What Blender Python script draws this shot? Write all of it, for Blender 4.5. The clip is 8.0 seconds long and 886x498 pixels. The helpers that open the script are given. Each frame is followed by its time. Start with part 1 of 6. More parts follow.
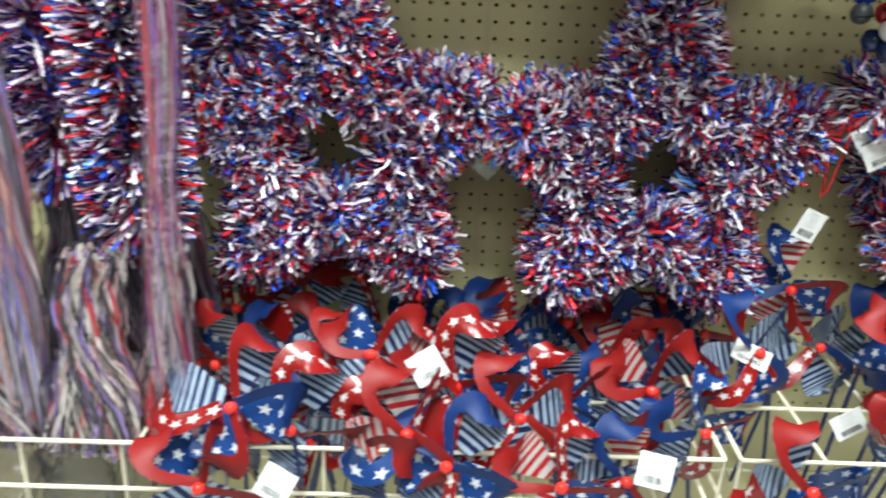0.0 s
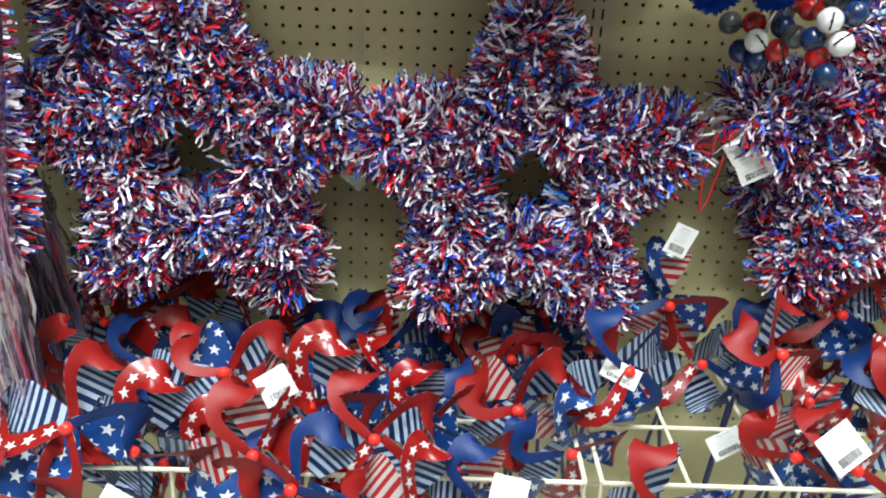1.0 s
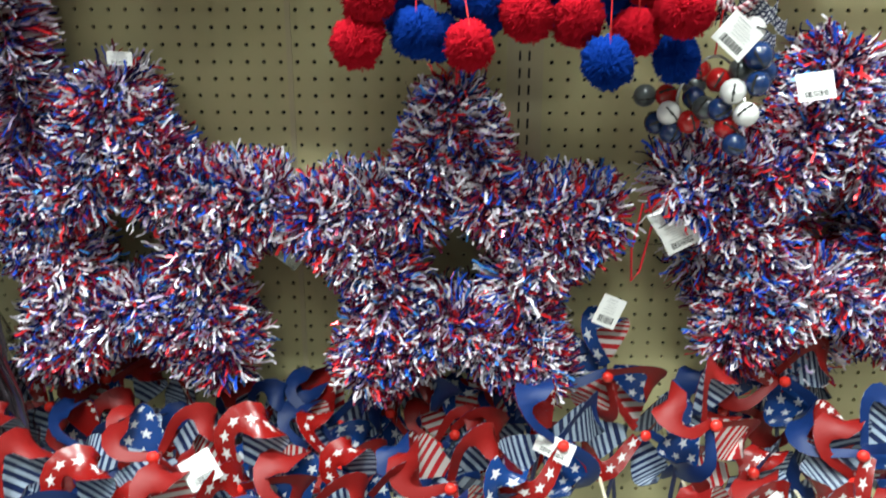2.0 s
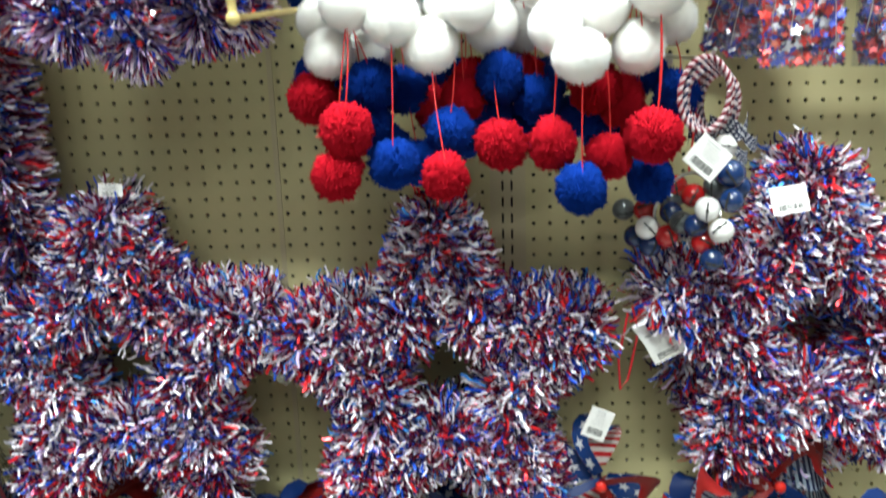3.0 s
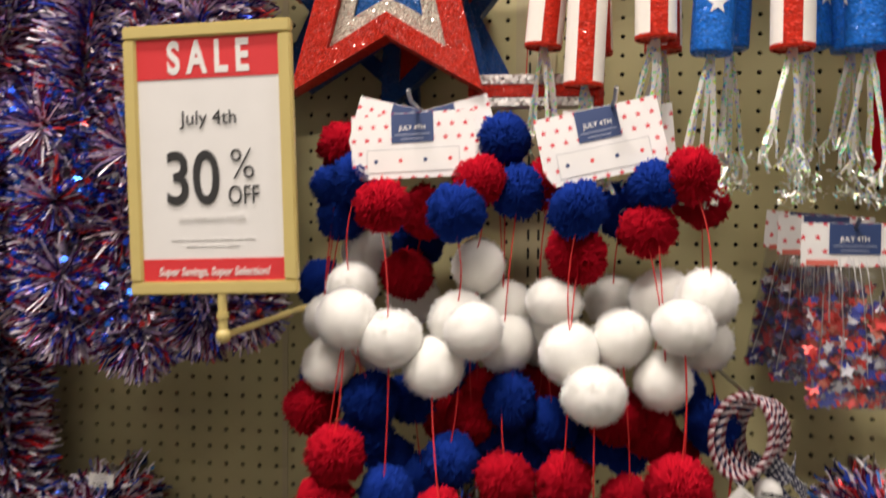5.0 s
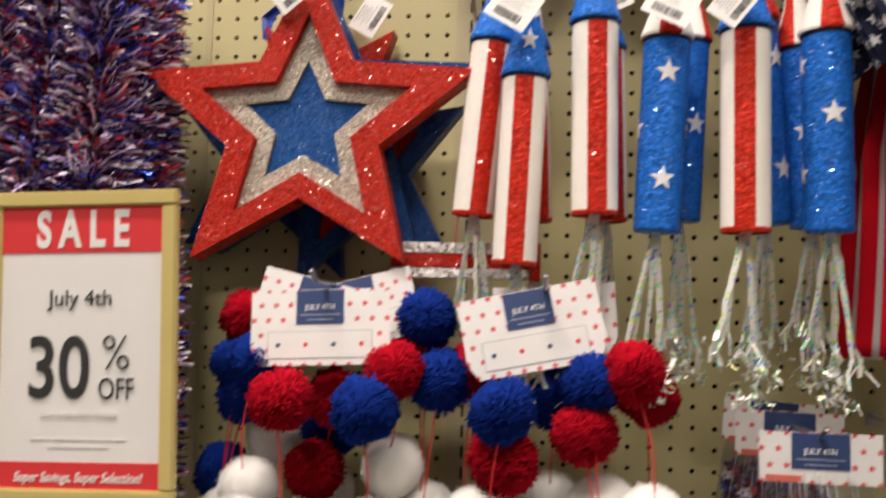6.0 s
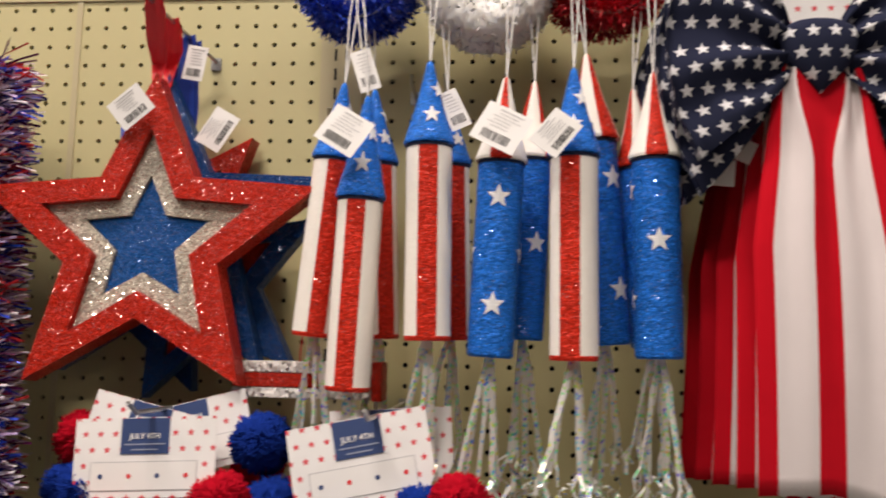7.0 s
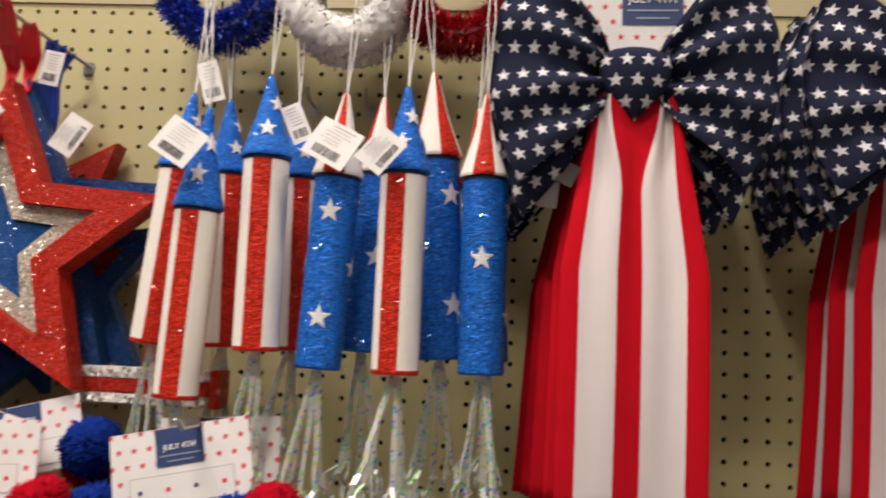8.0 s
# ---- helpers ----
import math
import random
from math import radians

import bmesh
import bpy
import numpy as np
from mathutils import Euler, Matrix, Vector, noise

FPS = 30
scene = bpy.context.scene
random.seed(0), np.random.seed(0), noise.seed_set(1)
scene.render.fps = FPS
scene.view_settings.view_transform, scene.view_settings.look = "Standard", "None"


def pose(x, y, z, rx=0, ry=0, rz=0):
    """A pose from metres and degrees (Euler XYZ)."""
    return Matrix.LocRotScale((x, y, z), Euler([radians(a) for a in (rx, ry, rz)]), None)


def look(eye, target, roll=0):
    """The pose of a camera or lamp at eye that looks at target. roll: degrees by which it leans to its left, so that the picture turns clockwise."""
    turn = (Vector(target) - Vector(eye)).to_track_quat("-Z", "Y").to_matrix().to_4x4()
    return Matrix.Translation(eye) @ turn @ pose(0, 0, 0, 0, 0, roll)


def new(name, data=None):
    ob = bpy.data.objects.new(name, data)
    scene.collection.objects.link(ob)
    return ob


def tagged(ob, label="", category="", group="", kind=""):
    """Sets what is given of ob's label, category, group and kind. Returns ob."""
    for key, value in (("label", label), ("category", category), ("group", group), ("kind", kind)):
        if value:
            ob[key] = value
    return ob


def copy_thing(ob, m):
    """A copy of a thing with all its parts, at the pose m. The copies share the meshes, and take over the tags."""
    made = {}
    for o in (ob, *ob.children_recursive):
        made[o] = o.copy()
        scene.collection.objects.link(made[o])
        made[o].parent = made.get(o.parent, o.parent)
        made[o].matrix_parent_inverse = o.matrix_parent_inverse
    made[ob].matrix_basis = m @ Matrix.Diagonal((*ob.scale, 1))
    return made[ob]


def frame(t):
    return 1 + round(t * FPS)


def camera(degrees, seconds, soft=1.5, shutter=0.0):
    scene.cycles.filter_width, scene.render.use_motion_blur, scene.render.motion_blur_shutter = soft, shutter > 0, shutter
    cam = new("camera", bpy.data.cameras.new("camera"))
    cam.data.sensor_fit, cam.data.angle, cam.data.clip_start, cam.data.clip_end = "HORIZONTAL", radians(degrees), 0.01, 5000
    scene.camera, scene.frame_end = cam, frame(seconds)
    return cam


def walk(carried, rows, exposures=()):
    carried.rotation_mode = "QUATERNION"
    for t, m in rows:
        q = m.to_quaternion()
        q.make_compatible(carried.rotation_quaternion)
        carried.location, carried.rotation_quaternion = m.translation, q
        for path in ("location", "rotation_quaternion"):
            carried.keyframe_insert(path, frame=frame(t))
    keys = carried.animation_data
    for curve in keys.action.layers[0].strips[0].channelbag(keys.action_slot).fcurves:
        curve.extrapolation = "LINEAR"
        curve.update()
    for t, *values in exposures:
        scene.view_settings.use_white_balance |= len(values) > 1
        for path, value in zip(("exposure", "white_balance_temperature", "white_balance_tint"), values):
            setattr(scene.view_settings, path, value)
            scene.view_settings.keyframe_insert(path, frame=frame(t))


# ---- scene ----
cam = camera(55.7, 8.0, soft=1.8, shutter=0.5)
PATH = [
    (0, (-0.114, -1.332, 1.444), (-0.085, 0.529, 0.71), 2.2),
    (0.5, (-0.017, -1.294, 1.445), (0.072, 0.56, 0.699), 2.7),
    (1, (0.077, -1.291, 1.462), (0.113, 0.566, 0.721), 2.5),
    (1.2, (0.126, -1.29, 1.473), (0.107, 0.57, 0.739), 2.2),
    (2.3, (0.236, -1.29, 1.51), (0.204, 0.627, 0.941), -0.5),
    (2.5, (0.249, -1.283, 1.533), (0.209, 0.638, 0.977), -0.9),
    (3, (0.256, -1.283, 1.569), (0.195, 0.661, 1.101), -1.8),
    (3.5, (0.27, -1.276, 1.631), (0.167, 0.696, 1.312), -2.2),
    (4, (0.281, -1.284, 1.678), (0.125, 0.697, 1.454), -1.5),
    (4.2, (0.29, -1.281, 1.691), (0.103, 0.7, 1.484), -1.2),
    (5.3, (0.363, -1.101, 1.768), (0.08, 0.879, 1.767), 0.8),
    (5.5, (0.348, -1.065, 1.797), (0.128, 0.922, 1.843), 0.8),
    (6, (0.411, -1.042, 1.848), (0.164, 0.939, 1.972), 1.5),
    (6.5, (0.483, -1.042, 1.903), (0.238, 0.934, 2.088), 1.4),
    (7, (0.548, -1.023, 1.935), (0.364, 0.956, 2.158), 1.2),
    (7.5, (0.632, -1.055, 1.94), (0.449, 0.926, 2.153), 2.1),
    (8, (0.7, -1.026, 1.951), (0.558, 0.956, 2.18), 2.7),
]
walk(cam, [(t, look(eye, target, roll)) for t, eye, target, roll in PATH],
     [(0, 0.50, 5750, 3), (0.5, 0.68, 5750, 4), (1, 0.44, 5750, 4), (2.5, 0.40, 5800, 0), (3.0, 0.50, 5800, 1), (3.5, 0.46, 5850, 4.5), (4.0, -0.02, 6050, 9), (5.3, -0.70, 7000, 20), (6, -0.80, 7000, 20), (7, -0.98, 7000, 21), (8, -0.98, 7000, 21)])

# ---------------------------------------------------------------- light
world = bpy.data.worlds.new("store_air")
scene.world = world
world.use_nodes = True
world.node_tree.nodes["Background"].inputs[0].default_value = (0.9, 0.95, 1.0, 1)
world.node_tree.nodes["Background"].inputs[1].default_value = 0.008


def ceiling_lamp(x, y, z, w, h, watts):
    d = bpy.data.lights.new("fluorescent_lamp", "AREA")
    d.shape, d.size, d.size_y, d.energy, d.color = "RECTANGLE", w, h, watts, (1.0, 0.97, 0.9)
    o = new("fluorescent_lamp", d)
    o.matrix_world = pose(x, y, z)
    return o


LAMPS = [(-2.6, -1.0, 48), (-0.40, -1.0, 132), (2.2, -1.0, 70), (-0.1, -2.5, 136), (-1.8, -4.4, 19), (0.4, -4.4, 27), (2.6, -4.4, 19), (-0.8, -6.8, 16), (1.8, -6.8, 16)]
LAMP_Z = 4.62
for lx, ly, watts in LAMPS:
    ceiling_lamp(lx, ly, LAMP_Z, 1.25, 0.28, watts)

# ---------------------------------------------------------------- materials


def mat(name, base, rough=0.5, metal=0.0, vary=0.12, scale=40.0, bump=0.0, bump_scale=300.0, sheen=0.0, coat=0.0, spec=0.5):
    m = bpy.data.materials.new(name)
    m.use_nodes = True
    nt = m.node_tree
    b = nt.nodes["Principled BSDF"]
    b.inputs["Roughness"].default_value = rough
    b.inputs["Metallic"].default_value = metal
    b.inputs["Specular IOR Level"].default_value = spec
    if sheen:
        b.inputs["Sheen Weight"].default_value = sheen
    if coat:
        b.inputs["Coat Weight"].default_value = coat
    tc = nt.nodes.new("ShaderNodeTexCoord")
    n1 = nt.nodes.new("ShaderNodeTexNoise")
    n1.inputs["Scale"].default_value = scale
    n1.inputs["Detail"].default_value = 4
    nt.links.new(tc.outputs["Object"], n1.inputs["Vector"])
    mix = nt.nodes.new("ShaderNodeMix")
    mix.data_type = "RGBA"
    mix.inputs[6].default_value = (*[c * (1 - vary) for c in base], 1)
    mix.inputs[7].default_value = (*[min(1, c * (1 + vary)) for c in base], 1)
    nt.links.new(n1.outputs["Fac"], mix.inputs[0])
    nt.links.new(mix.outputs[2], b.inputs["Base Color"])
    if bump:
        n2 = nt.nodes.new("ShaderNodeTexNoise")
        n2.inputs["Scale"].default_value = bump_scale
        n2.inputs["Detail"].default_value = 3
        nt.links.new(tc.outputs["Object"], n2.inputs["Vector"])
        bp = nt.nodes.new("ShaderNodeBump")
        bp.inputs["Strength"].default_value = bump
        bp.inputs["Distance"].default_value = 0.002
        nt.links.new(n2.outputs["Fac"], bp.inputs["Height"])
        nt.links.new(bp.outputs["Normal"], b.inputs["Normal"])
    return m


def math_node(nt, op, a, b=None, c=None):
    n = nt.nodes.new("ShaderNodeMath")
    n.operation = op
    for i, v in enumerate((a, b, c)):
        if v is None:
            continue
        if isinstance(v, (int, float)):
            n.inputs[i].default_value = v
        else:
            nt.links.new(v, n.inputs[i])
    return n.outputs[0]


def mix_rgb(nt, fac, a, b):
    n = nt.nodes.new("ShaderNodeMix")
    n.data_type = "RGBA"
    nt.links.new(fac, n.inputs[0])
    for i, v in ((6, a), (7, b)):
        if isinstance(v, tuple):
            n.inputs[i].default_value = (*v, 1)
        else:
            nt.links.new(v, n.inputs[i])
    return n.outputs[2]


def star_mask(nt, u, v, radius, stagger=0.5, turn=0.0):
    """1 inside five-pointed stars, one in each unit cell of (u, v)."""
    row = math_node(nt, "FLOOR", v)
    odd = math_node(nt, "MODULO", math_node(nt, "ABSOLUTE", row), 2.0)
    u2 = math_node(nt, "ADD", u, math_node(nt, "MULTIPLY", odd, stagger))
    x = math_node(nt, "SUBTRACT", math_node(nt, "FRACT", u2), 0.5)
    y = math_node(nt, "SUBTRACT", math_node(nt, "FRACT", v), 0.5)
    a = math_node(nt, "ADD", math_node(nt, "ARCTAN2", x, y), turn)
    step = 2 * math.pi / 5
    k = math_node(nt, "ADD", math_node(nt, "DIVIDE", a, step), 10.5)
    fold = math_node(nt, "ABSOLUTE", math_node(nt, "MULTIPLY", math_node(nt, "SUBTRACT", math_node(nt, "FRACT", k), 0.5), step))
    r = math_node(nt, "DIVIDE", math_node(nt, "SQRT", math_node(nt, "ADD", math_node(nt, "MULTIPLY", x, x), math_node(nt, "MULTIPLY", y, y))), radius)
    px = math_node(nt, "SUBTRACT", math_node(nt, "MULTIPLY", r, math_node(nt, "COSINE", fold)), 1.0)
    py = math_node(nt, "MULTIPLY", r, math_node(nt, "SINE", fold))
    e = math_node(nt, "ADD", math_node(nt, "MULTIPLY", px, 0.247), math_node(nt, "MULTIPLY", py, 0.66))
    return math_node(nt, "LESS_THAN", e, 0.0)


def uv_xy(nt):
    n = nt.nodes.new("ShaderNodeUVMap")
    s = nt.nodes.new("ShaderNodeSeparateXYZ")
    nt.links.new(n.outputs[0], s.inputs[0])
    return s.outputs[0], s.outputs[1]


def weave_noise(nt, base, amount=0.15, scale=60.0):
    tc = nt.nodes.new("ShaderNodeTexCoord")
    n = nt.nodes.new("ShaderNodeTexNoise")
    n.inputs["Scale"].default_value = scale
    n.inputs["Detail"].default_value = 5
    nt.links.new(tc.outputs["Object"], n.inputs["Vector"])
    h = nt.nodes.new("ShaderNodeHueSaturation")
    nt.links.new(base, h.inputs["Color"])
    nt.links.new(math_node(nt, "ADD", math_node(nt, "MULTIPLY", n.outputs["Fac"], 2 * amount), 1 - amount), h.inputs["Value"])
    return h.outputs[0]


def printed(name, kind, ground, ink, pitch=(10, 10), radius=0.36, rough=0.5, stagger=0.5, turn=0.0, sheen=0.0, fabric=False, spec=0.5, lo=0.0, hi=1.0):
    """Printed sheet or cloth: stars, stripes or a single row of stars, in the mesh's UV (metres)."""
    m = bpy.data.materials.new(name)
    m.use_nodes = True
    nt = m.node_tree
    b = nt.nodes["Principled BSDF"]
    b.inputs["Roughness"].default_value = rough
    b.inputs["Specular IOR Level"].default_value = spec
    if sheen:
        b.inputs["Sheen Weight"].default_value = sheen
    u, v = uv_xy(nt)
    us = math_node(nt, "MULTIPLY", u, pitch[0])
    vs = math_node(nt, "MULTIPLY", v, pitch[1])
    if kind == "stars":
        f = star_mask(nt, us, vs, radius, stagger, turn)
    elif kind == "row":
        f = star_mask(nt, us, vs, radius, 0.0, turn)
        band = math_node(nt, "MULTIPLY", math_node(nt, "GREATER_THAN", v, lo), math_node(nt, "LESS_THAN", v, hi))
        f = math_node(nt, "MULTIPLY", f, band)
    else:
        f = math_node(nt, "GREATER_THAN", math_node(nt, "FRACT", us), radius)
    col = mix_rgb(nt, f, ground, ink)
    col = weave_noise(nt, col, 0.12, 25.0)
    nt.links.new(col, b.inputs["Base Color"])
    if fabric:
        w = nt.nodes.new("ShaderNodeTexNoise")
        w.inputs["Scale"].default_value = 900
        tc = nt.nodes.new("ShaderNodeTexCoord")
        nt.links.new(tc.outputs["Object"], w.inputs["Vector"])
        bp = nt.nodes.new("ShaderNodeBump")
        bp.inputs["Strength"].default_value = 0.35
        bp.inputs["Distance"].default_value = 0.001
        nt.links.new(w.outputs["Fac"], bp.inputs["Height"])
        nt.links.new(bp.outputs["Normal"], b.inputs["Normal"])
    return m


def foil(name, stops, rough=0.3, metal=0.22, spread=0.3, pale=0.0):
    """Tinsel: each strip takes one of the colours; the pale ones (below that share) are milky, the rest metallic."""
    m = bpy.data.materials.new(name)
    m.use_nodes = True
    nt = m.node_tree
    b = nt.nodes["Principled BSDF"]
    g = nt.nodes.new("ShaderNodeNewGeometry")
    r = nt.nodes.new("ShaderNodeValToRGB")
    r.color_ramp.interpolation = "CONSTANT"
    e = r.color_ramp.elements
    while len(e) < len(stops):
        e.new(0.5)
    for el, (p, c) in zip(e, stops):
        el.position, el.color = p, (*c, 1)
    nt.links.new(g.outputs["Random Per Island"], r.inputs[0])
    wn = nt.nodes.new("ShaderNodeTexWhiteNoise")
    wn.noise_dimensions = "1D"
    nt.links.new(g.outputs["Random Per Island"], wn.inputs["W"])
    nt.links.new(r.outputs[0], b.inputs["Base Color"])
    nt.links.new(math_node(nt, "ADD", math_node(nt, "MULTIPLY", wn.outputs[0], spread), rough - spread / 2), b.inputs["Roughness"])
    b.inputs["Metallic"].default_value = metal
    if pale:
        nt.links.new(math_node(nt, "ADD", math_node(nt, "MULTIPLY", math_node(nt, "GREATER_THAN", g.outputs["Random Per Island"], pale), metal), 0.06), b.inputs["Metallic"])
    return m


def glitter(name, base, flake=1500.0, spark=0.05, rough=0.34, amount=1.1, facet=1.4, wound=1.0, glint=0.03):
    """Glittered foam: fine flakes, each tilted its own way, a few bright."""
    m = bpy.data.materials.new(name)
    m.use_nodes = True
    nt = m.node_tree
    b = nt.nodes["Principled BSDF"]
    tc = nt.nodes.new("ShaderNodeTexCoord")
    v = nt.nodes.new("ShaderNodeTexVoronoi")
    v.inputs["Scale"].default_value = flake
    wind = nt.nodes.new("ShaderNodeVectorMath")
    wind.operation = "MULTIPLY"
    wind.inputs[1].default_value = (1.0 / wound, 1.0 / wound, 1.0)
    nt.links.new(tc.outputs["Object"], wind.inputs[0])
    nt.links.new(wind.outputs[0], v.inputs["Vector"])
    sep = nt.nodes.new("ShaderNodeSeparateColor")
    nt.links.new(v.outputs["Color"], sep.inputs[0])
    big = nt.nodes.new("ShaderNodeTexVoronoi")
    big.inputs["Scale"].default_value = flake * 0.8
    nt.links.new(wind.outputs[0], big.inputs["Vector"])
    bsep = nt.nodes.new("ShaderNodeSeparateColor")
    nt.links.new(big.outputs["Color"], bsep.inputs[0])
    large = math_node(nt, "GREATER_THAN", bsep.outputs[2], 1 - glint)
    hot = math_node(nt, "MAXIMUM", math_node(nt, "GREATER_THAN", sep.outputs[0], 1 - spark), large)
    pale = tuple(min(1.0, c * 0.8 + 0.30) for c in base)
    col = mix_rgb(nt, hot, base, pale)
    h = nt.nodes.new("ShaderNodeHueSaturation")
    nt.links.new(col, h.inputs["Color"])
    nt.links.new(math_node(nt, "ADD", math_node(nt, "MULTIPLY", sep.outputs[1], amount), 0.95 - amount / 2), h.inputs["Value"])
    nt.links.new(h.outputs[0], b.inputs["Base Color"])
    nt.links.new(math_node(nt, "MULTIPLY", hot, 0.8), b.inputs["Metallic"])
    nt.links.new(math_node(nt, "SUBTRACT", rough, math_node(nt, "MULTIPLY", hot, rough * 0.6)), b.inputs["Roughness"])
    b.inputs["Specular IOR Level"].default_value = 0.12
    geo = nt.nodes.new("ShaderNodeNewGeometry")
    off = nt.nodes.new("ShaderNodeVectorMath")
    off.operation = "MULTIPLY_ADD"
    nt.links.new(mix_rgb(nt, large, v.outputs["Color"], big.outputs["Color"]), off.inputs[0])
    off.inputs[1].default_value = (facet, facet, facet)
    off.inputs[2].default_value = (-facet / 2, -facet / 2, -facet / 2)
    add = nt.nodes.new("ShaderNodeVectorMath")
    nt.links.new(geo.outputs["Normal"], add.inputs[0])
    nt.links.new(off.outputs[0], add.inputs[1])
    nz = nt.nodes.new("ShaderNodeVectorMath")
    nz.operation = "NORMALIZE"
    nt.links.new(add.outputs[0], nz.inputs[0])
    nt.links.new(nz.outputs[0], b.inputs["Normal"])
    return m


def clear_film(name, rough=0.08, tint=(0.95, 0.95, 0.97), cover=0.07, shine=1.0):
    m = bpy.data.materials.new(name)
    m.use_nodes = True
    nt = m.node_tree
    out = nt.nodes["Material Output"]
    nt.nodes.remove(nt.nodes["Principled BSDF"])
    tr = nt.nodes.new("ShaderNodeBsdfTransparent")
    tr.inputs[0].default_value = (*tint, 1)
    gl = nt.nodes.new("ShaderNodeBsdfGlossy")
    gl.inputs["Roughness"].default_value = rough
    gl.inputs["Color"].default_value = (shine, shine, shine, 1)
    mx = nt.nodes.new("ShaderNodeMixShader")
    fr = nt.nodes.new("ShaderNodeLayerWeight")
    fr.inputs["Blend"].default_value = 0.5
    tc = nt.nodes.new("ShaderNodeTexCoord")
    ns = nt.nodes.new("ShaderNodeTexNoise")
    ns.inputs["Scale"].default_value = 45
    nt.links.new(tc.outputs["Object"], ns.inputs["Vector"])
    bp = nt.nodes.new("ShaderNodeBump")
    bp.inputs["Strength"].default_value = 0.45
    bp.inputs["Distance"].default_value = 0.01
    nt.links.new(ns.outputs["Fac"], bp.inputs["Height"])
    for s in (gl, fr):
        nt.links.new(bp.outputs["Normal"], s.inputs["Normal"])
    nt.links.new(math_node(nt, "ADD", math_node(nt, "MULTIPLY", math_node(nt, "POWER", fr.outputs["Facing"], 4.0), 0.8), cover + 0.05), mx.inputs[0])
    nt.links.new(tr.outputs[0], mx.inputs[1])
    nt.links.new(gl.outputs[0], mx.inputs[2])
    nt.links.new(mx.outputs[0], out.inputs[0])
    return m


WHITE, SILVER, RED, BLUE, NAVY = (0.82, 0.81, 0.85), (0.6, 0.6, 0.68), (0.62, 0.03, 0.03), (0.03, 0.09, 0.5), (0.012, 0.018, 0.06)
M_PEG = mat("painted_pegboard", (0.552, 0.503, 0.262), 0.55, vary=0.05, scale=3.0, bump=0.15, bump_scale=120)
M_METAL_BEIGE = mat("beige_powder_coat", (0.52, 0.46, 0.28), 0.4, vary=0.05, scale=8)
# Near-black colour in place of the shade inside holes and slots.
M_HOLE_SHADE = mat("hole_shade", (0.02, 0.02, 0.018), 0.9)
M_FLOOR = mat("vinyl_floor", (0.37, 0.385, 0.365), 0.35, scale=6, vary=0.15)
M_CEIL = mat("ceiling_white", (0.75, 0.75, 0.73), 0.8, scale=5)
M_SHELVES = mat("far_shelf_goods", (0.22, 0.2, 0.19), 0.7, scale=4, vary=0.6)
M_TINSEL = foil("tricolour_tinsel", [(0, (0.98, 0.93, 1.0)), (0.31, (0.70, 0.56, 0.86)), (0.35, (0.90, 0.035, 0.045)), (0.49, (0.04, 0.14, 0.92)), (0.59, (0.10, 0.38, 0.97)), (0.63, (0.010, 0.016, 0.10)), (0.80, (0.20, 0.010, 0.05))], 0.25, 0.36, pale=0.35)
M_TINSEL_SOFT = foil("lavender_tinsel", [(0, (0.96, 0.88, 0.95)), (0.25, (0.60, 0.45, 0.72)), (0.40, (0.82, 0.06, 0.06)), (0.52, (0.05, 0.12, 0.84)), (0.63, (0.02, 0.025, 0.20)), (0.82, (0.14, 0.015, 0.09))], 0.28, 0.45, pale=0.40)
M_TINSEL_BLUE = foil("blue_tinsel", [(0, (0.02, 0.06, 0.5)), (0.5, (0.03, 0.1, 0.7)), (0.8, (0.01, 0.02, 0.2))], 0.3)
M_TINSEL_RED = foil("red_tinsel", [(0, (0.5, 0.01, 0.02)), (0.5, (0.7, 0.02, 0.03)), (0.8, (0.25, 0.0, 0.01))], 0.3)
M_YARN_RED = mat("red_yarn", (0.52, 0.008, 0.022), 1.0, vary=0.25, scale=200, spec=0.05)
M_YARN_BLUE = mat("blue_yarn", (0.008, 0.036, 0.27), 1.0, vary=0.25, scale=200, spec=0.05)
M_YARN_WHITE = mat("white_yarn", (0.98, 0.965, 0.90), 1.0, vary=0.03, scale=120, sheen=1.0, bump=0.0, bump_scale=520, spec=0.05)
def soft_fibre(m, weight, depth):
    """Light sinks a little way into loose white fibre."""
    p = m.node_tree.nodes["Principled BSDF"]
    p.inputs["Subsurface Weight"].default_value = weight
    p.inputs["Subsurface Radius"].default_value = (1.0, 0.95, 0.88)
    p.inputs["Subsurface Scale"].default_value = depth


soft_fibre(M_YARN_WHITE, 0.12, 0.010)
M_FLUFF = mat("white_fluff", (0.98, 0.955, 0.90), 1.0, vary=0.03, scale=120, sheen=1.0, spec=0.05)
soft_fibre(M_FLUFF, 0.6, 0.014)
M_CORD_RED = mat("red_cord", (0.62, 0.02, 0.02), 0.6)
M_PAPER = mat("white_card", (0.82, 0.81, 0.78), 0.6, vary=0.03)
M_INK = mat("black_ink", (0.03, 0.03, 0.03), 0.6)
M_GREY_INK = mat("grey_ink", (0.45, 0.45, 0.45), 0.6)
M_FAINT_INK = mat("faint_grey_ink", (0.72, 0.71, 0.69), 0.6)
M_PALE_INK = mat("pale_blue_ink", (0.30, 0.34, 0.45), 0.6)
M_SIGN_RED = mat("sign_red_ink", (0.75, 0.045, 0.05), 0.5, vary=0.04)
M_SIGN_FRAME = mat("mustard_plastic", (0.62, 0.50, 0.19), 0.4, vary=0.06, scale=15)
M_STEEL = mat("zinc_wire", (0.5, 0.5, 0.48), 0.3, metal=0.9)
M_CREAM_WIRE = mat("cream_coated_wire", (0.74, 0.68, 0.50), 0.35, vary=0.06, scale=20)
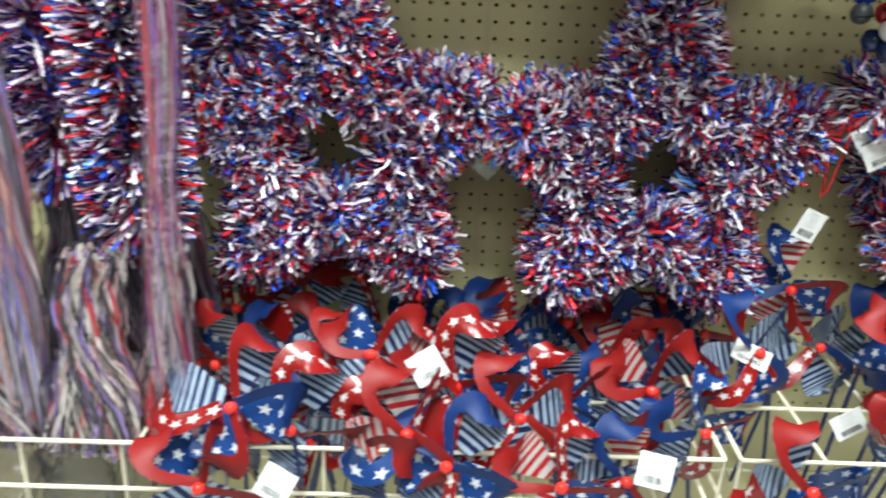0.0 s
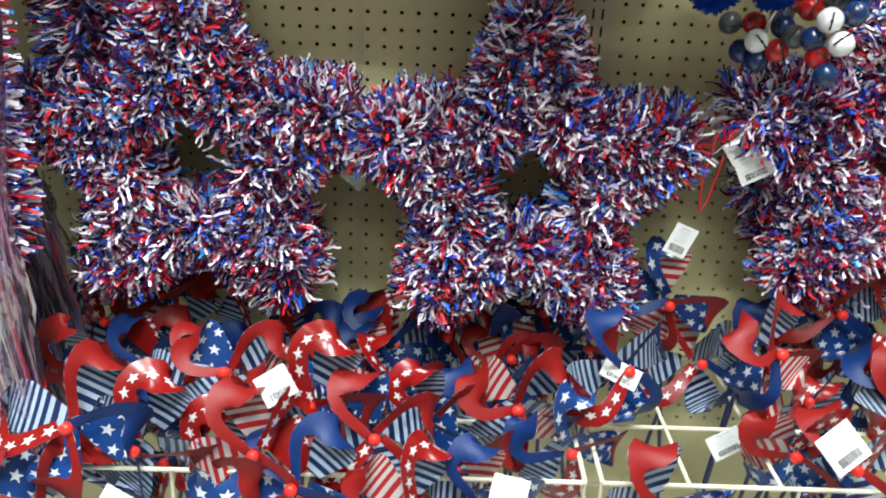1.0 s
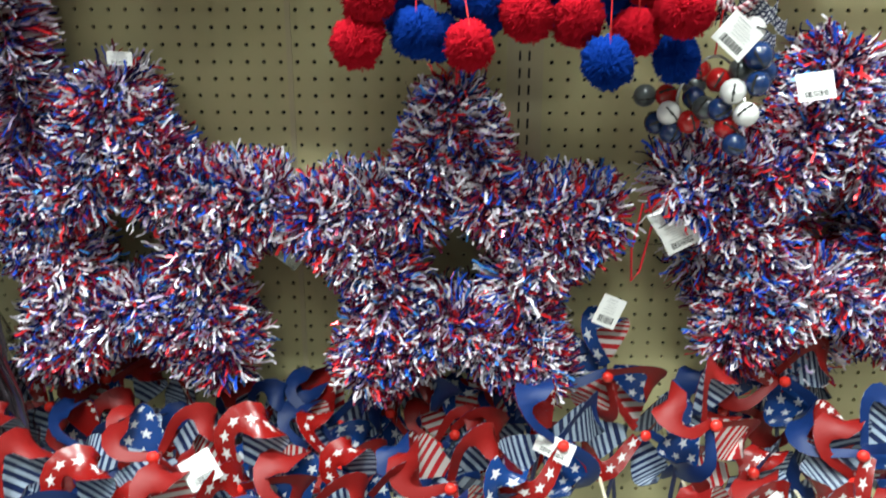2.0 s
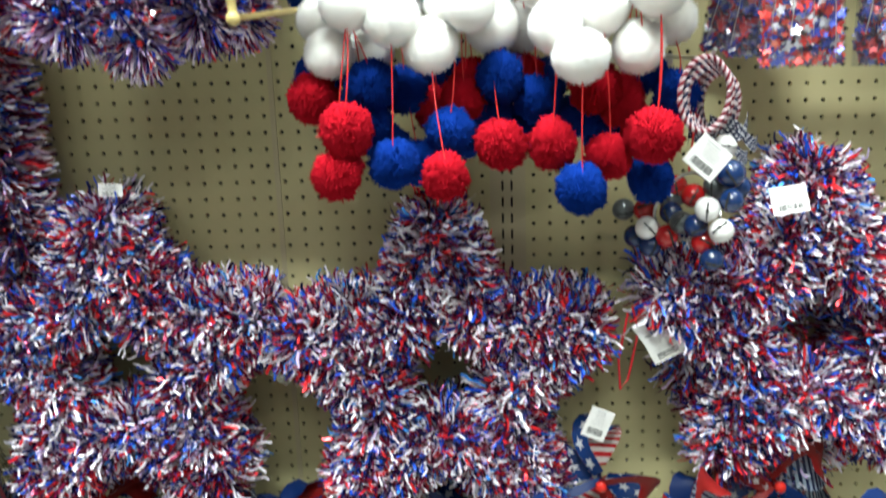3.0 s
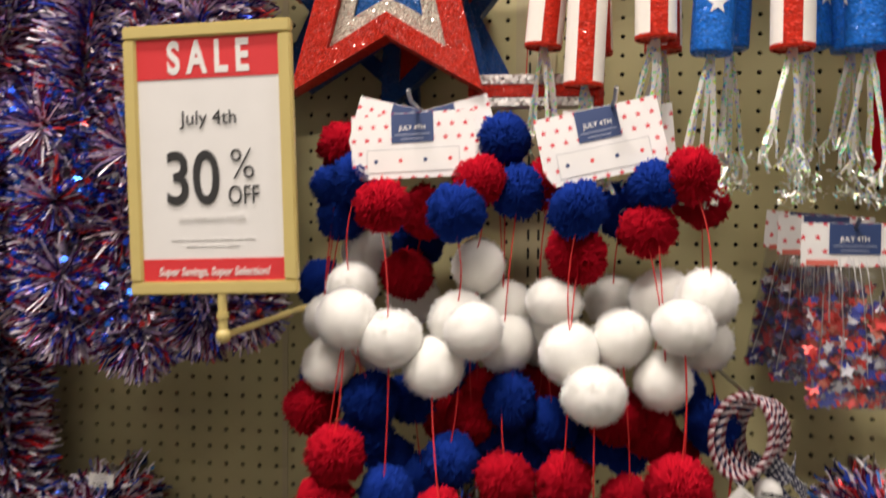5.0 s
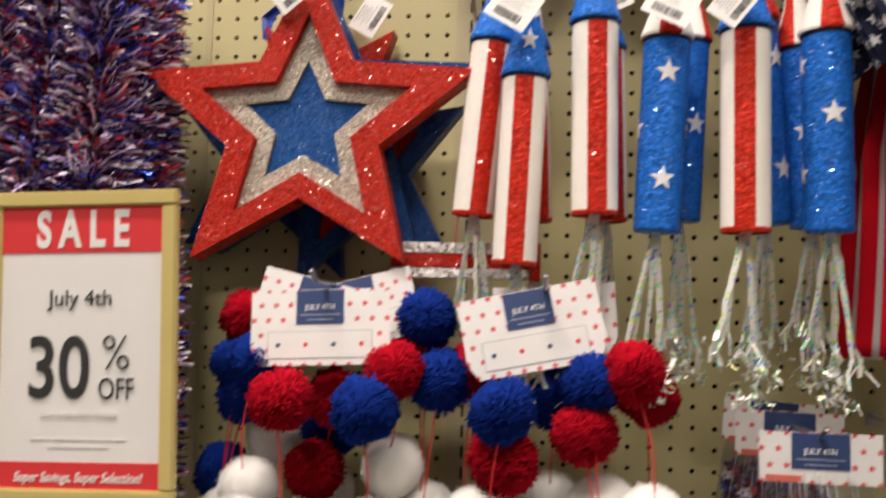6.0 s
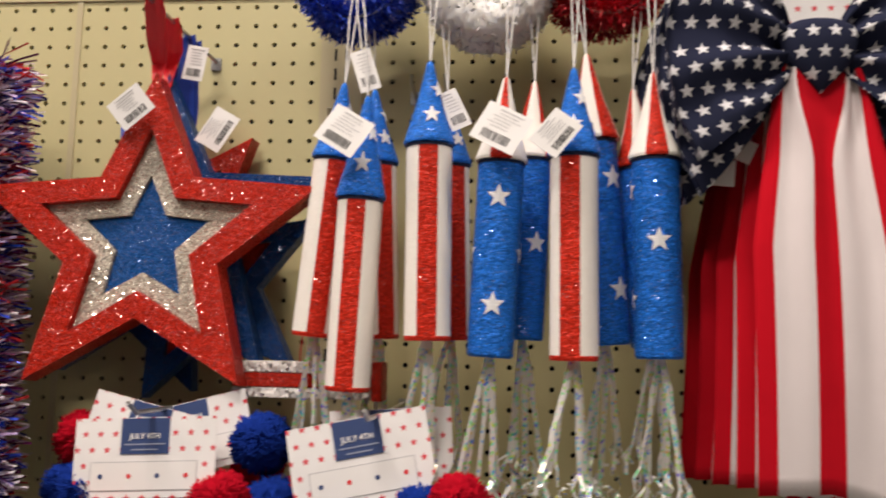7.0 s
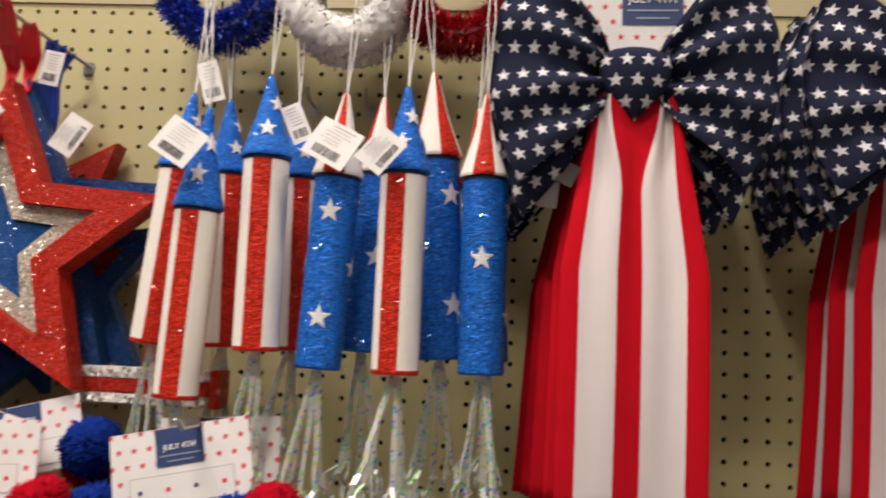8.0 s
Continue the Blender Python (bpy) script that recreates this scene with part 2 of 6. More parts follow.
M_GLIT_RED = glitter("red_glitter", (0.55, 0.022, 0.008), spark=0.03, amount=1.4)
M_GLIT_BLUE = glitter("blue_glitter", (0.004, 0.085, 0.31), spark=0.04)
M_WOUND_RED = glitter("red_wound_foil", (0.66, 0.034, 0.016), flake=2300.0, spark=0.012, wound=7.0, glint=0.004, facet=0.85, amount=0.95)
M_WOUND_BLUE = glitter("blue_wound_foil", (0.009, 0.17, 0.68), flake=2300.0, spark=0.02, wound=7.0, glint=0.006, facet=0.95, amount=1.1)
# Darkened blue glitter: shade on the stars behind the front one, as colour.
M_GLIT_BLUE_SHADED = glitter("shaded_blue_glitter", (0.004, 0.055, 0.22))
M_GLIT_SILVER = glitter("silver_glitter", (0.62, 0.565, 0.46), flake=1100.0, spark=0.22, rough=0.28)
M_STAR_WHITE = mat("white_star_paint", (0.86, 0.87, 0.88), 0.6, vary=0.05, scale=300, spec=0.2)
M_GLIT_WHITE = glitter("white_glitter", (0.9, 0.87, 0.82), flake=300, spark=0.02, rough=0.7, amount=0.25)
M_FOAM_WHITE = mat("white_foam", (0.95, 0.91, 0.83), 0.75, vary=0.04, scale=60, bump=0.25, bump_scale=200, spec=0.15)
# Navy that stands for the shadow band under the rocket noses.
M_NECK_SHADE = mat("neck_shade", (0.01, 0.018, 0.06), 0.7)
M_LABEL = mat("navy_label", (0.03, 0.06, 0.17), 0.5, vary=0.05)
M_POLKA = printed("polka_star_card", "stars", (0.83, 0.82, 0.80), (0.7, 0.05, 0.07), (66, 66), 0.26, 0.5)
M_BOW = printed("navy_star_cloth", "stars", (0.020, 0.024, 0.050), (0.76, 0.76, 0.77), (52, 52), 0.36, 0.9, fabric=True, spec=0.08)
M_RED_CLOTH = mat("red_cloth", (0.60, 0.008, 0.018), 0.95, vary=0.1, scale=30, bump=0.2, bump_scale=900, spec=0.1)
M_WHITE_CLOTH = mat("white_cloth", (0.78, 0.71, 0.70), 0.85, vary=0.04, scale=30, bump=0.2, bump_scale=900)
M_RIBBON = mat("red_satin", (0.78, 0.025, 0.035), 0.35, vary=0.1)
M_BLUE_SATIN = mat("blue_satin", (0.02, 0.055, 0.33), 0.35, vary=0.1)

# ---------------------------------------------------------------- building helpers


def thing(name, at, label, category, group="", kind=""):
    o = new(name)
    o.empty_display_size = 0.02
    o.location = at
    return tagged(o, label, category, group, kind)


def smooth(me, on=True):
    me.polygons.foreach_set("use_smooth", [on] * len(me.polygons))


def mesh_of(name, verts, faces, mats, uvs=None, index=None, soft=False):
    me = bpy.data.meshes.new(name)
    me.from_pydata([tuple(v) for v in verts], [], faces)
    for m in mats if isinstance(mats, (list, tuple)) else [mats]:
        me.materials.append(m)
    if index is not None:
        me.polygons.foreach_set("material_index", index)
    if uvs is not None:
        lay = me.uv_layers.new(name="UVMap")
        for loop in me.loops:
            lay.data[loop.index].uv = uvs[loop.vertex_index]
    if soft:
        smooth(me)
    me.update()
    return me


def hang(name, me, parent, label="", m=None):
    """One mesh object under a thing or part; the mesh is in world metres unless m is given."""
    o = new(name, me)
    o.parent = parent
    base = parent
    off = Vector((0, 0, 0))
    while base is not None:
        off += base.location
        base = base.parent
    if m is None:
        o.matrix_basis = Matrix.Translation(-off)
    else:
        o.matrix_basis = m
    return tagged(o, label)


def part(name, bm, material, parent, label="", soft=False, m=None):
    me = bpy.data.meshes.new(name)
    bm.to_mesh(me)
    bm.free()
    for x in material if isinstance(material, (list, tuple)) else [material]:
        me.materials.append(x)
    if soft:
        smooth(me)
    return hang(name, me, parent, label, m)


def box(bm, lo, hi, bevel=0.0):
    r = bmesh.ops.create_cube(bm, size=1.0)
    c = [(a + b) / 2 for a, b in zip(lo, hi)]
    for v in r["verts"]:
        v.co = Vector([c[i] + v.co[i] * (hi[i] - lo[i]) for i in range(3)])
    if bevel:
        es = list({e for v in r["verts"] for e in v.link_edges})
        bmesh.ops.bevel(bm, geom=es, offset=bevel, segments=2, affect="EDGES")
    return bm


def one_box(lo, hi, bevel=0.0):
    return box(bmesh.new(), lo, hi, bevel)


def tube(bm, pts, r, n=6, closed=False, taper=None):
    """A round wire or cord along points."""
    pts = [Vector(p) for p in pts]
    rings = []
    k = len(pts)
    ref = Vector((0.31, 0.53, 0.79))
    for i, p in enumerate(pts):
        a = pts[(i - 1) % k] if closed or i else p
        b = pts[(i + 1) % k] if closed or i < k - 1 else p
        t = (b - a).normalized()
        s = t.cross(ref).normalized()
        q = t.cross(s)
        rr = r if taper is None else r * taper[i]
        rings.append([bm.verts.new(p + (s * math.cos(2 * math.pi * j / n) + q * math.sin(2 * math.pi * j / n)) * rr) for j in range(n)])
    for i in range(k if closed else k - 1):
        a, b = rings[i], rings[(i + 1) % k]
        for j in range(n):
            bm.faces.new((a[j], a[(j + 1) % n], b[(j + 1) % n], b[j]))
    if not closed:
        bm.faces.new(rings[0])
        bm.faces.new(rings[-1][::-1])
    return bm


def curve_pts(a, b, sag=0.0, n=8, side=(0, 0, -1)):
    a, b, s = Vector(a), Vector(b), Vector(side)
    return [a.lerp(b, i / n) + s * sag * 4 * (i / n) * (1 - i / n) for i in range(n + 1)]


def lathe(bm, prof, n=24, at=(0, 0, 0), axis="Z"):
    """prof: (radius, height) pairs from bottom to top."""
    rings = []
    for r, h in prof:
        if r < 1e-6:
            rings.append([bm.verts.new((at[0], at[1], at[2] + h))])
        else:
            rings.append([bm.verts.new((at[0] + r * math.cos(2 * math.pi * j / n), at[1] + r * math.sin(2 * math.pi * j / n), at[2] + h)) for j in range(n)])
    for a, b in zip(rings, rings[1:]):
        for j in range(n):
            k = (j + 1) % n
            if len(a) == 1 and len(b) > 1:
                bm.faces.new((a[0], b[k], b[j]))
            elif len(b) == 1 and len(a) > 1:
                bm.faces.new((a[j], a[k], b[0]))
            elif len(a) > 1:
                bm.faces.new((a[j], a[k], b[k], b[j]))
    return bm


RNG = np.random.default_rng(7)


def unit(v):
    return v / np.maximum(np.linalg.norm(v, axis=-1, keepdims=True), 1e-9)


def strips_mesh(name, base, way, length, width, mats, bend=0.25, curl=0.0, segs=2, wave=0.0):
    """Foil strips: a few quads each with kinks and a twist, from base along way."""
    n = len(base)
    length = np.broadcast_to(length, (n,))[:, None]
    side = unit(np.cross(way, RNG.normal(size=(n, 3))))
    nrm = unit(np.cross(way, side))
    w = (width * RNG.uniform(0.7, 1.25, (n, 1))) * 0.5
    kink = RNG.normal(size=(n, 1)) * bend * length
    arc = RNG.normal(size=(n, 1)) * bend * length
    tw = RNG.normal(size=(n, 1)) * 0.7
    ph = RNG.uniform(0, 6.28, (n, 1))
    rows = []
    for i in range(segs + 1):
        t = i / segs
        p = base + way * length * t + nrm * kink * math.sin(math.pi * t) * 0.6 + nrm * arc * t * t * 0.5 + side * RNG.normal(size=(n, 1)) * curl * length * t
        p = p + (side * np.sin(ph + 7 * t) + nrm * np.cos(1.7 * ph + 6 * t)) * wave * length * t
        sd = unit(side + nrm * tw * t)
        rows += [p - sd * w, p + sd * w]
    k = 2 * (segs + 1)
    v = np.stack(rows, 1).reshape(-1, 3)
    i = np.arange(n)[:, None] * k
    f = np.concatenate([i + np.array([[2 * q, 2 * q + 1, 2 * q + 3, 2 * q + 2]]) for q in range(segs)], 1).reshape(-1, 4)
    me = bpy.data.meshes.new(name)
    me.vertices.add(len(v))
    me.vertices.foreach_set("co", v.ravel())
    me.loops.add(f.size)
    me.loops.foreach_set("vertex_index", f.ravel())
    me.polygons.add(len(f))
    me.polygons.foreach_set("loop_start", np.arange(len(f)) * 4)
    me.polygons.foreach_set("loop_total", np.full(len(f), 4))
    me.materials.append(mats)
    me.update(calc_edges=True)
    me.validate()
    return me


def round_normals(me, at, amount=1.0):
    """Shade fine strands like the ball they cover."""
    co = np.empty(len(me.vertices) * 3)
    me.vertices.foreach_get("co", co)
    d = unit(co.reshape(-1, 3) - np.array(at))
    d = unit(d + RNG.normal(size=d.shape) * (1 - amount))
    smooth(me)
    me.normals_split_custom_set_from_vertices(d.tolist())


def along(path, n, closed=False):
    """n random points on a polyline, with tangents."""
    p = np.array(path, float)
    q = np.roll(p, -1, 0) if closed else p[1:]
    a = p if closed else p[:-1]
    d = q - a
    ln = np.linalg.norm(d, axis=1)
    k = RNG.choice(len(a), n, p=ln / ln.sum())
    t = RNG.uniform(0, 1, (n, 1))
    return a[k] + d[k] * t, unit(d)[k]


def tinsel_mesh(name, path, n, reach, width, material, closed=False, lean=0.35, bend=0.25, ends=0, spread=0.15, inner=(0.1, 0.6), wave=0.0, stray=0.28, tuft=0):
    """A tinsel garland along a path: strips stand off the core all round, and burst at open ends."""
    c, t = along(path, n, closed)
    r = RNG.normal(size=(n, 3))
    r -= t * (r * t).sum(1, keepdims=True)
    way = unit(unit(r) + t * RNG.normal(size=(n, 1)) * lean)
    if ends:
        p = np.array(path, float)
        e = np.repeat(p[-1][None], ends, 0)
        tt = np.repeat(unit(p[-1] - p[-2])[None], ends, 0)
        w2 = unit(RNG.normal(size=(ends, 3)) + tt * 0.9)
        c, way = np.concatenate([c, e]), np.concatenate([way, w2])
    if tuft:
        k = RNG.integers(0, max(1, len(c) // tuft), len(c))
        near = RNG.normal(size=c.shape)
        c = c[k] + near * reach * 0.05
        way = unit(way[k] + near * 0.20)
    ln = reach * RNG.uniform(1 - 2 * spread, 1 + spread, len(c))
    cut = RNG.uniform(inner[0], inner[1], len(c))
    start = c + way * (ln * cut)[:, None]
    way = unit(way + RNG.normal(size=way.shape) * stray)
    return strips_mesh(name, start, way, ln * (1 - cut), width, material, bend, 0.06, 5 if wave else 3, wave)


def star_points(cx, y, cz, ro, ri, turn=0.0):
    out = []
    for i in range(10):
        a = math.pi / 2 + turn + i * math.pi / 5
        r = ro if i % 2 == 0 else ri
        out.append((cx + r * math.cos(a), y, cz + r * math.sin(a)))
    return out


def text_mesh(body, size, material, align="CENTER", squeeze=1.0, shear=0.0, bold=0.0, thick=0.0003):
    cu = bpy.data.curves.new("lettering", "FONT")
    cu.body, cu.size, cu.align_x, cu.align_y, cu.shear, cu.offset, cu.extrude = body, size, align, "CENTER", shear, bold, thick
    tmp = bpy.data.objects.new("lettering", cu)
    scene.collection.objects.link(tmp)
    me = bpy.data.meshes.new_from_object(tmp.evaluated_get(bpy.context.evaluated_depsgraph_get()))
    bpy.data.objects.remove(tmp)
    me.transform(Matrix.Diagonal((squeeze, 1, 1, 1)))
    me.materials.clear()
    me.materials.append(material)
    return me


def peg_hook(x, z, out, tip_up=0.012, back="wall"):
    """A zinc wire peg plugged into the board."""
    o = thing("peg_hook", (x, 0, z), "zinc wire peg hook plugged into the beige pegboard", "hook", "pegs in the board")
    b = tube(bmesh.new(), [(x, 0.012, z), (x, -out * 0.5, z), (x, -out * 0.93, z + 0.002), (x, -out, z + tip_up)], 0.0024, 8)
    part("wire", b, M_STEEL, o, soft=True)
    bb = one_box((x - 0.007, -0.003, z - 0.012), (x + 0.007, -0.0005, z + 0.005), 0.001)
    part("back_plate", bb, M_STEEL, o)
    return o


# ---------------------------------------------------------------- the store round the display
PITCH, HOLE_Z, RIGHT_X = 0.0254, 1.45, 0.3585


def plain(name, lo, hi, material, label, category):
    b = one_box(lo, hi)
    me = bpy.data.meshes.new(name)
    b.to_mesh(me)
    b.free()
    me.materials.append(material)
    return tagged(new(name, me), label, category, kind="structure")


plain("floor", (-5, -9, -0.1), (5.5, 0.3, 0.0), M_FLOOR, "pale vinyl store floor along the aisle", "floor")
plain("ceiling", (-5, -9, 4.7), (5.5, 0.3, 4.8), M_CEIL, "white suspended store ceiling above the aisle", "ceiling")
plain("shelf_south", (-5, -3.2, 0), (5.5, -2.3, 1.75), M_SHELVES, "dark goods on the low shelves across the aisle", "shelf")
plain("wall_south", (-5, -9.1, 0), (5.5, -9, 4.7), M_SHELVES, "far wall of the store", "wall")
plain("wall_west", (-5.1, -9, 0), (-5, 0.3, 4.7), M_SHELVES, "far end of the store aisle", "wall")
plain("wall_east", (5.5, -9, 0), (5.6, 0.3, 4.7), M_SHELVES, "other far end of the store aisle", "wall")
for lx, ly, _ in LAMPS:
    plain("lamp_housing", (lx - 0.66, ly - 0.17, LAMP_Z + 0.015), (lx + 0.66, ly + 0.17, 4.7), M_CEIL, "white fluorescent lamp housing under the ceiling", "lamp")

plain("wall_behind", (-5, 0.06, 0), (5.5, 0.16, 4.7), M_CEIL, "plain white store wall behind the fixture", "wall")
wall = thing("wall_north", (0, 0, 0), "beige perforated pegboard wall of a store fixture", "wall", kind="structure")


def peg_panel(i0, i1, x0, left, right):
    """A board with punched round holes, columns i0..i1 at x0 + i pitch; rows between 0.6 and 2.6 m."""
    h, r, n = PITCH / 2, 0.0033, 8
    j0, j1 = -32, 46
    ang = [math.pi / 4 + 2 * math.pi * k / n for k in range(n)]
    sq = []
    for a in ang:
        c, s = math.cos(a), math.sin(a)
        m = max(abs(c), abs(s))
        sq.append((h * c / m, h * s / m))
    ci = [(r * math.cos(a), r * math.sin(a)) for a in ang]
    verts, faces = [], []
    for i in range(i0, i1 + 1):
        for j in range(j0, j1 + 1):
            cx, cz, k = x0 + i * PITCH, HOLE_Z + j * PITCH, len(verts)
            verts += [(cx + a, 0, cz + b) for a, b in sq] + [(cx + a, 0, cz + b) for a, b in ci] + [(cx + a, 0.006, cz + b) for a, b in ci]
            for q in range(n):
                w = (q + 1) % n
                faces.append((k + q, k + w, k + n + w, k + n + q))
                faces.append((k + n + q, k + n + w, k + 2 * n + w, k + 2 * n + q))
    xa, xb = x0 + i0 * PITCH - h, x0 + i1 * PITCH + h
    za, zb = HOLE_Z + j0 * PITCH - h, HOLE_Z + j1 * PITCH + h

    def quad(a, b, c, d):
        k = len(verts)
        verts.extend([(a, 0, c), (b, 0, c), (b, 0, d), (a, 0, d)])
        faces.append((k, k + 1, k + 2, k + 3))
    if left < xa:
        quad(left, xa, za, zb)
    if right > xb:
        quad(xb, right, za, zb)
    quad(left, right, 0.0, za)
    quad(left, right, zb, 3.0)
    me = mesh_of("peg_panel", verts, faces, M_PEG)
    hang("peg_panel", me, wall)


peg_panel(-36, 11, 0.0, -1.6, 0.291)
peg_panel(0, 42, RIGHT_X, 0.346, 2.4)
# Near-black sheet gives the peg holes their shade by colour.
part("backing", one_box((-1.6, 0.02, 0), (2.4, 0.05, 3.0)), M_HOLE_SHADE, wall)
# slotted upright between the two boards
b = one_box((0.2912, -0.002, 0.0), (0.3458, 0.004, 3.0))
part("upright", b, M_METAL_BEIGE, wall, "beige slotted steel upright")
# Slots are near-black strips laid on the steel, their shade as colour.
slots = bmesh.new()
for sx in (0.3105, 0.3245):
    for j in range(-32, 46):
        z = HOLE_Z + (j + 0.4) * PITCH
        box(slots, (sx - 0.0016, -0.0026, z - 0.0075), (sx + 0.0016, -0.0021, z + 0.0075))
tagged(part("slots", slots, M_HOLE_SHADE, wall, "dark strips on the upright for the shade in its slots"), kind="stuff")
part("joint", one_box((-0.041, -0.0015, 0.3), (-0.033, 0.001, 3.0)), M_METAL_BEIGE, wall, "raised joint between boards")

part("top_rail", one_box((-1.6, -0.0025, 2.376), (0.2908, 0.0, 3.0)), M_METAL_BEIGE, wall, "plain beige rail above the perforated board")
part("top_rail", one_box((0.3464, -0.0025, 2.376), (2.4, 0.0, 3.0)), M_METAL_BEIGE, wall, "plain beige rail above the perforated board")

# ---------------------------------------------------------------- tinsel stars


def tag_card(name, at, w, h, turn, tilt, parent=None, group="price tags", label="small white price tag with a barcode on a loop", yaw=0.0):
    """White swing tag with a bar code and lines of unreadable print."""
    o = thing(name, at, label, "tag", group)
    m = pose(0, 0, 0, tilt, 0, yaw) @ pose(0, 0, 0, 90, 0, 0) @ pose(0, 0, 0, 0, 0, turn)
    bm = one_box((-w / 2, -h / 2, -0.0003), (w / 2, h / 2, 0.0003))
    card = part("card", bm, M_PAPER, o, m=m)
    bars = bmesh.new()
    x = -w * 0.32
    rr = random.Random(int(at[0] * 1000) + 7)
    while x < w * 0.3:
        ww = rr.choice((0.0006, 0.001, 0.0016))
        box(bars, (x, -h * 0.38, 0.0004), (x + ww, -h * 0.16, 0.0007))
        x += ww + rr.choice((0.0007, 0.0012))
    tagged(part("barcode", bars, M_INK, o, m=m), kind="stuff")
    lines = bmesh.new()
    for k in range(6):
        box(lines, (-w * 0.34 * rr.uniform(0.5, 1), h * (0.38 - 0.085 * k), 0.0004), (w * 0.34 * rr.uniform(0.4, 1), h * (0.38 - 0.085 * k) + (0.0012 if k == 0 else 0.0006), 0.0007))
    tagged(part("print", lines, M_GREY_INK, o, m=m), kind="stuff")
    return o


def tinsel_star(cx, y, cz, ro, ri, reach, n, label, turn=0.0):
    o = thing("tinsel_star", (cx, y, cz), label, "wreath", "tinsel stars on the board")
    pts = star_points(cx, y, cz, ro, ri, turn)
    part("wire_frame", tube(bmesh.new(), pts, 0.003, 6, True), M_STEEL, o)
    dense = []
    for a, b in zip(pts, pts[1:] + pts[:1]):
        dense += curve_pts(a, b, 0, 3)[:-1]
    me = tinsel_mesh("tinsel", dense, n, reach, 0.0037, M_TINSEL, True, 0.36, 0.24, spread=0.13, inner=(0.15, 0.62), wave=0.07, stray=0.12, tuft=9)
    tagged(hang("tinsel", me, o), kind="stuff")
    part("loop", tube(bmesh.new(), [(cx, y + 0.01, cz + ro), (cx - 0.01, -0.03, cz + ro + 0.02), (cx, -0.012, cz + ro + 0.03)], 0.0015, 6), M_CORD_RED, o)
    peg_hook(cx, cz + ro + 0.028, abs(y) * 0.6)
    return o


STAR_LABEL = "red, white and blue tinsel star wreath hung on the pegboard"
BEHIND = "red, white and blue tinsel star wreath behind another"
STACKS = [(0.212, 1.105, 0.0), (-0.262, 1.125, 0.0), (0.745, 1.165, 0.06)]
for sx, sz, turn in STACKS:
    tinsel_star(sx, -0.130, sz, 0.225, 0.092, 0.061, 26000, STAR_LABEL, turn)
    tinsel_star(sx + 0.006, -0.088, sz + 0.003, 0.224, 0.094, 0.056, 9000, BEHIND, turn + 0.04)
    tinsel_star(sx - 0.003, -0.048, sz + 0.004, 0.226, 0.096, 0.054, 7000, BEHIND, turn - 0.03)
tinsel_star(0.79, -0.066, 1.10, 0.222, 0.100, 0.066, 8000, BEHIND, 0.3)

# ---------------------------------------------------------------- clear hang tabs
for tx, ty, tz, turn in ((-0.03, -0.085, 1.10, 40), (-0.489, -0.15, 1.07, 30)):
    o = thing("hang_tab", (tx, ty, tz), "small cloudy plastic hang tab between the tinsel stars", "tab", "plastic hang tabs")
    bm = one_box((-0.02, -0.0003, -0.024), (0.02, 0.0003, 0.024))
    part("tab", bm, clear_film("tab_film", 0.3, (0.8, 0.85, 0.82), 0.12), o, m=pose(0, 0, 0, 0, turn, 0))
    part("string", tube(bmesh.new(), [(tx, ty, tz + 0.02), (tx + 0.004, ty + 0.01, tz + 0.06)], 0.0006, 5), M_PAPER, o)
for px, pz in ((0.415, 2.244), (0.456, 2.244), (0.528, 2.244)):
    peg_hook(px, pz, 0.05)

# ---------------------------------------------------------------- hanging tinsel boas


def bursts(path, every, reach, each):
    """Rosettes of strands that open towards the aisle, where the boa is knotted on itself."""
    pts = [Vector(p) for p in path]
    out = []
    for a, b in zip(pts, pts[1:]):
        n = max(1, int((b - a).length / every))
        for i in range(n):
            c = a.lerp(b, (i + RNG.uniform(0.2, 0.8)) / n) + Vector((RNG.uniform(-0.5, 0.5), RNG.uniform(-0.6, -0.25), 0)) * reach
            if c.z < 1.88:
                out.append(c)
    at = np.repeat(np.array(out), each, 0)
    way = RNG.normal(size=at.shape)
    way[:, 1] = -np.abs(way[:, 1]) * 0.6
    way = unit(way)
    return at, way


SEQUINS = foil("foil_sequins", [(0, (0.02, 0.09, 0.75)), (0.55, (0.03, 0.2, 0.9)), (0.75, (0.75, 0.05, 0.05)), (0.9, (0.8, 0.75, 0.85))], 0.16, 0.85, 0.15)


def sequins(at, n, reach, parent):
    """Little foil stars at the tips of the strands."""
    k = RNG.integers(0, len(at[0]), n)
    c = at[0][k] + at[1][k] * (reach * RNG.uniform(0.75, 1.05, (n, 1)))
    fac = unit(RNG.normal(size=(n, 3)) + np.array([0, -1.2, 0]))
    u = unit(np.cross(fac, RNG.normal(size=(n, 3))))
    v = np.cross(fac, u)
    verts, faces = [], []
    for i in range(n):
        b0 = len(verts)
        for q in range(10):
            r = (0.0056 if q % 2 == 0 else 0.0026)
            verts.append(c[i] + (u[i] * math.cos(q * math.pi / 5) + v[i] * math.sin(q * math.pi / 5)) * r)
        faces.append(tuple(range(b0, b0 + 10)))
    tagged(hang("sequin_foil", mesh_of("sequin_foil", verts, faces, SEQUINS), parent, "tiny blue and red foil stars"), kind="stuff")


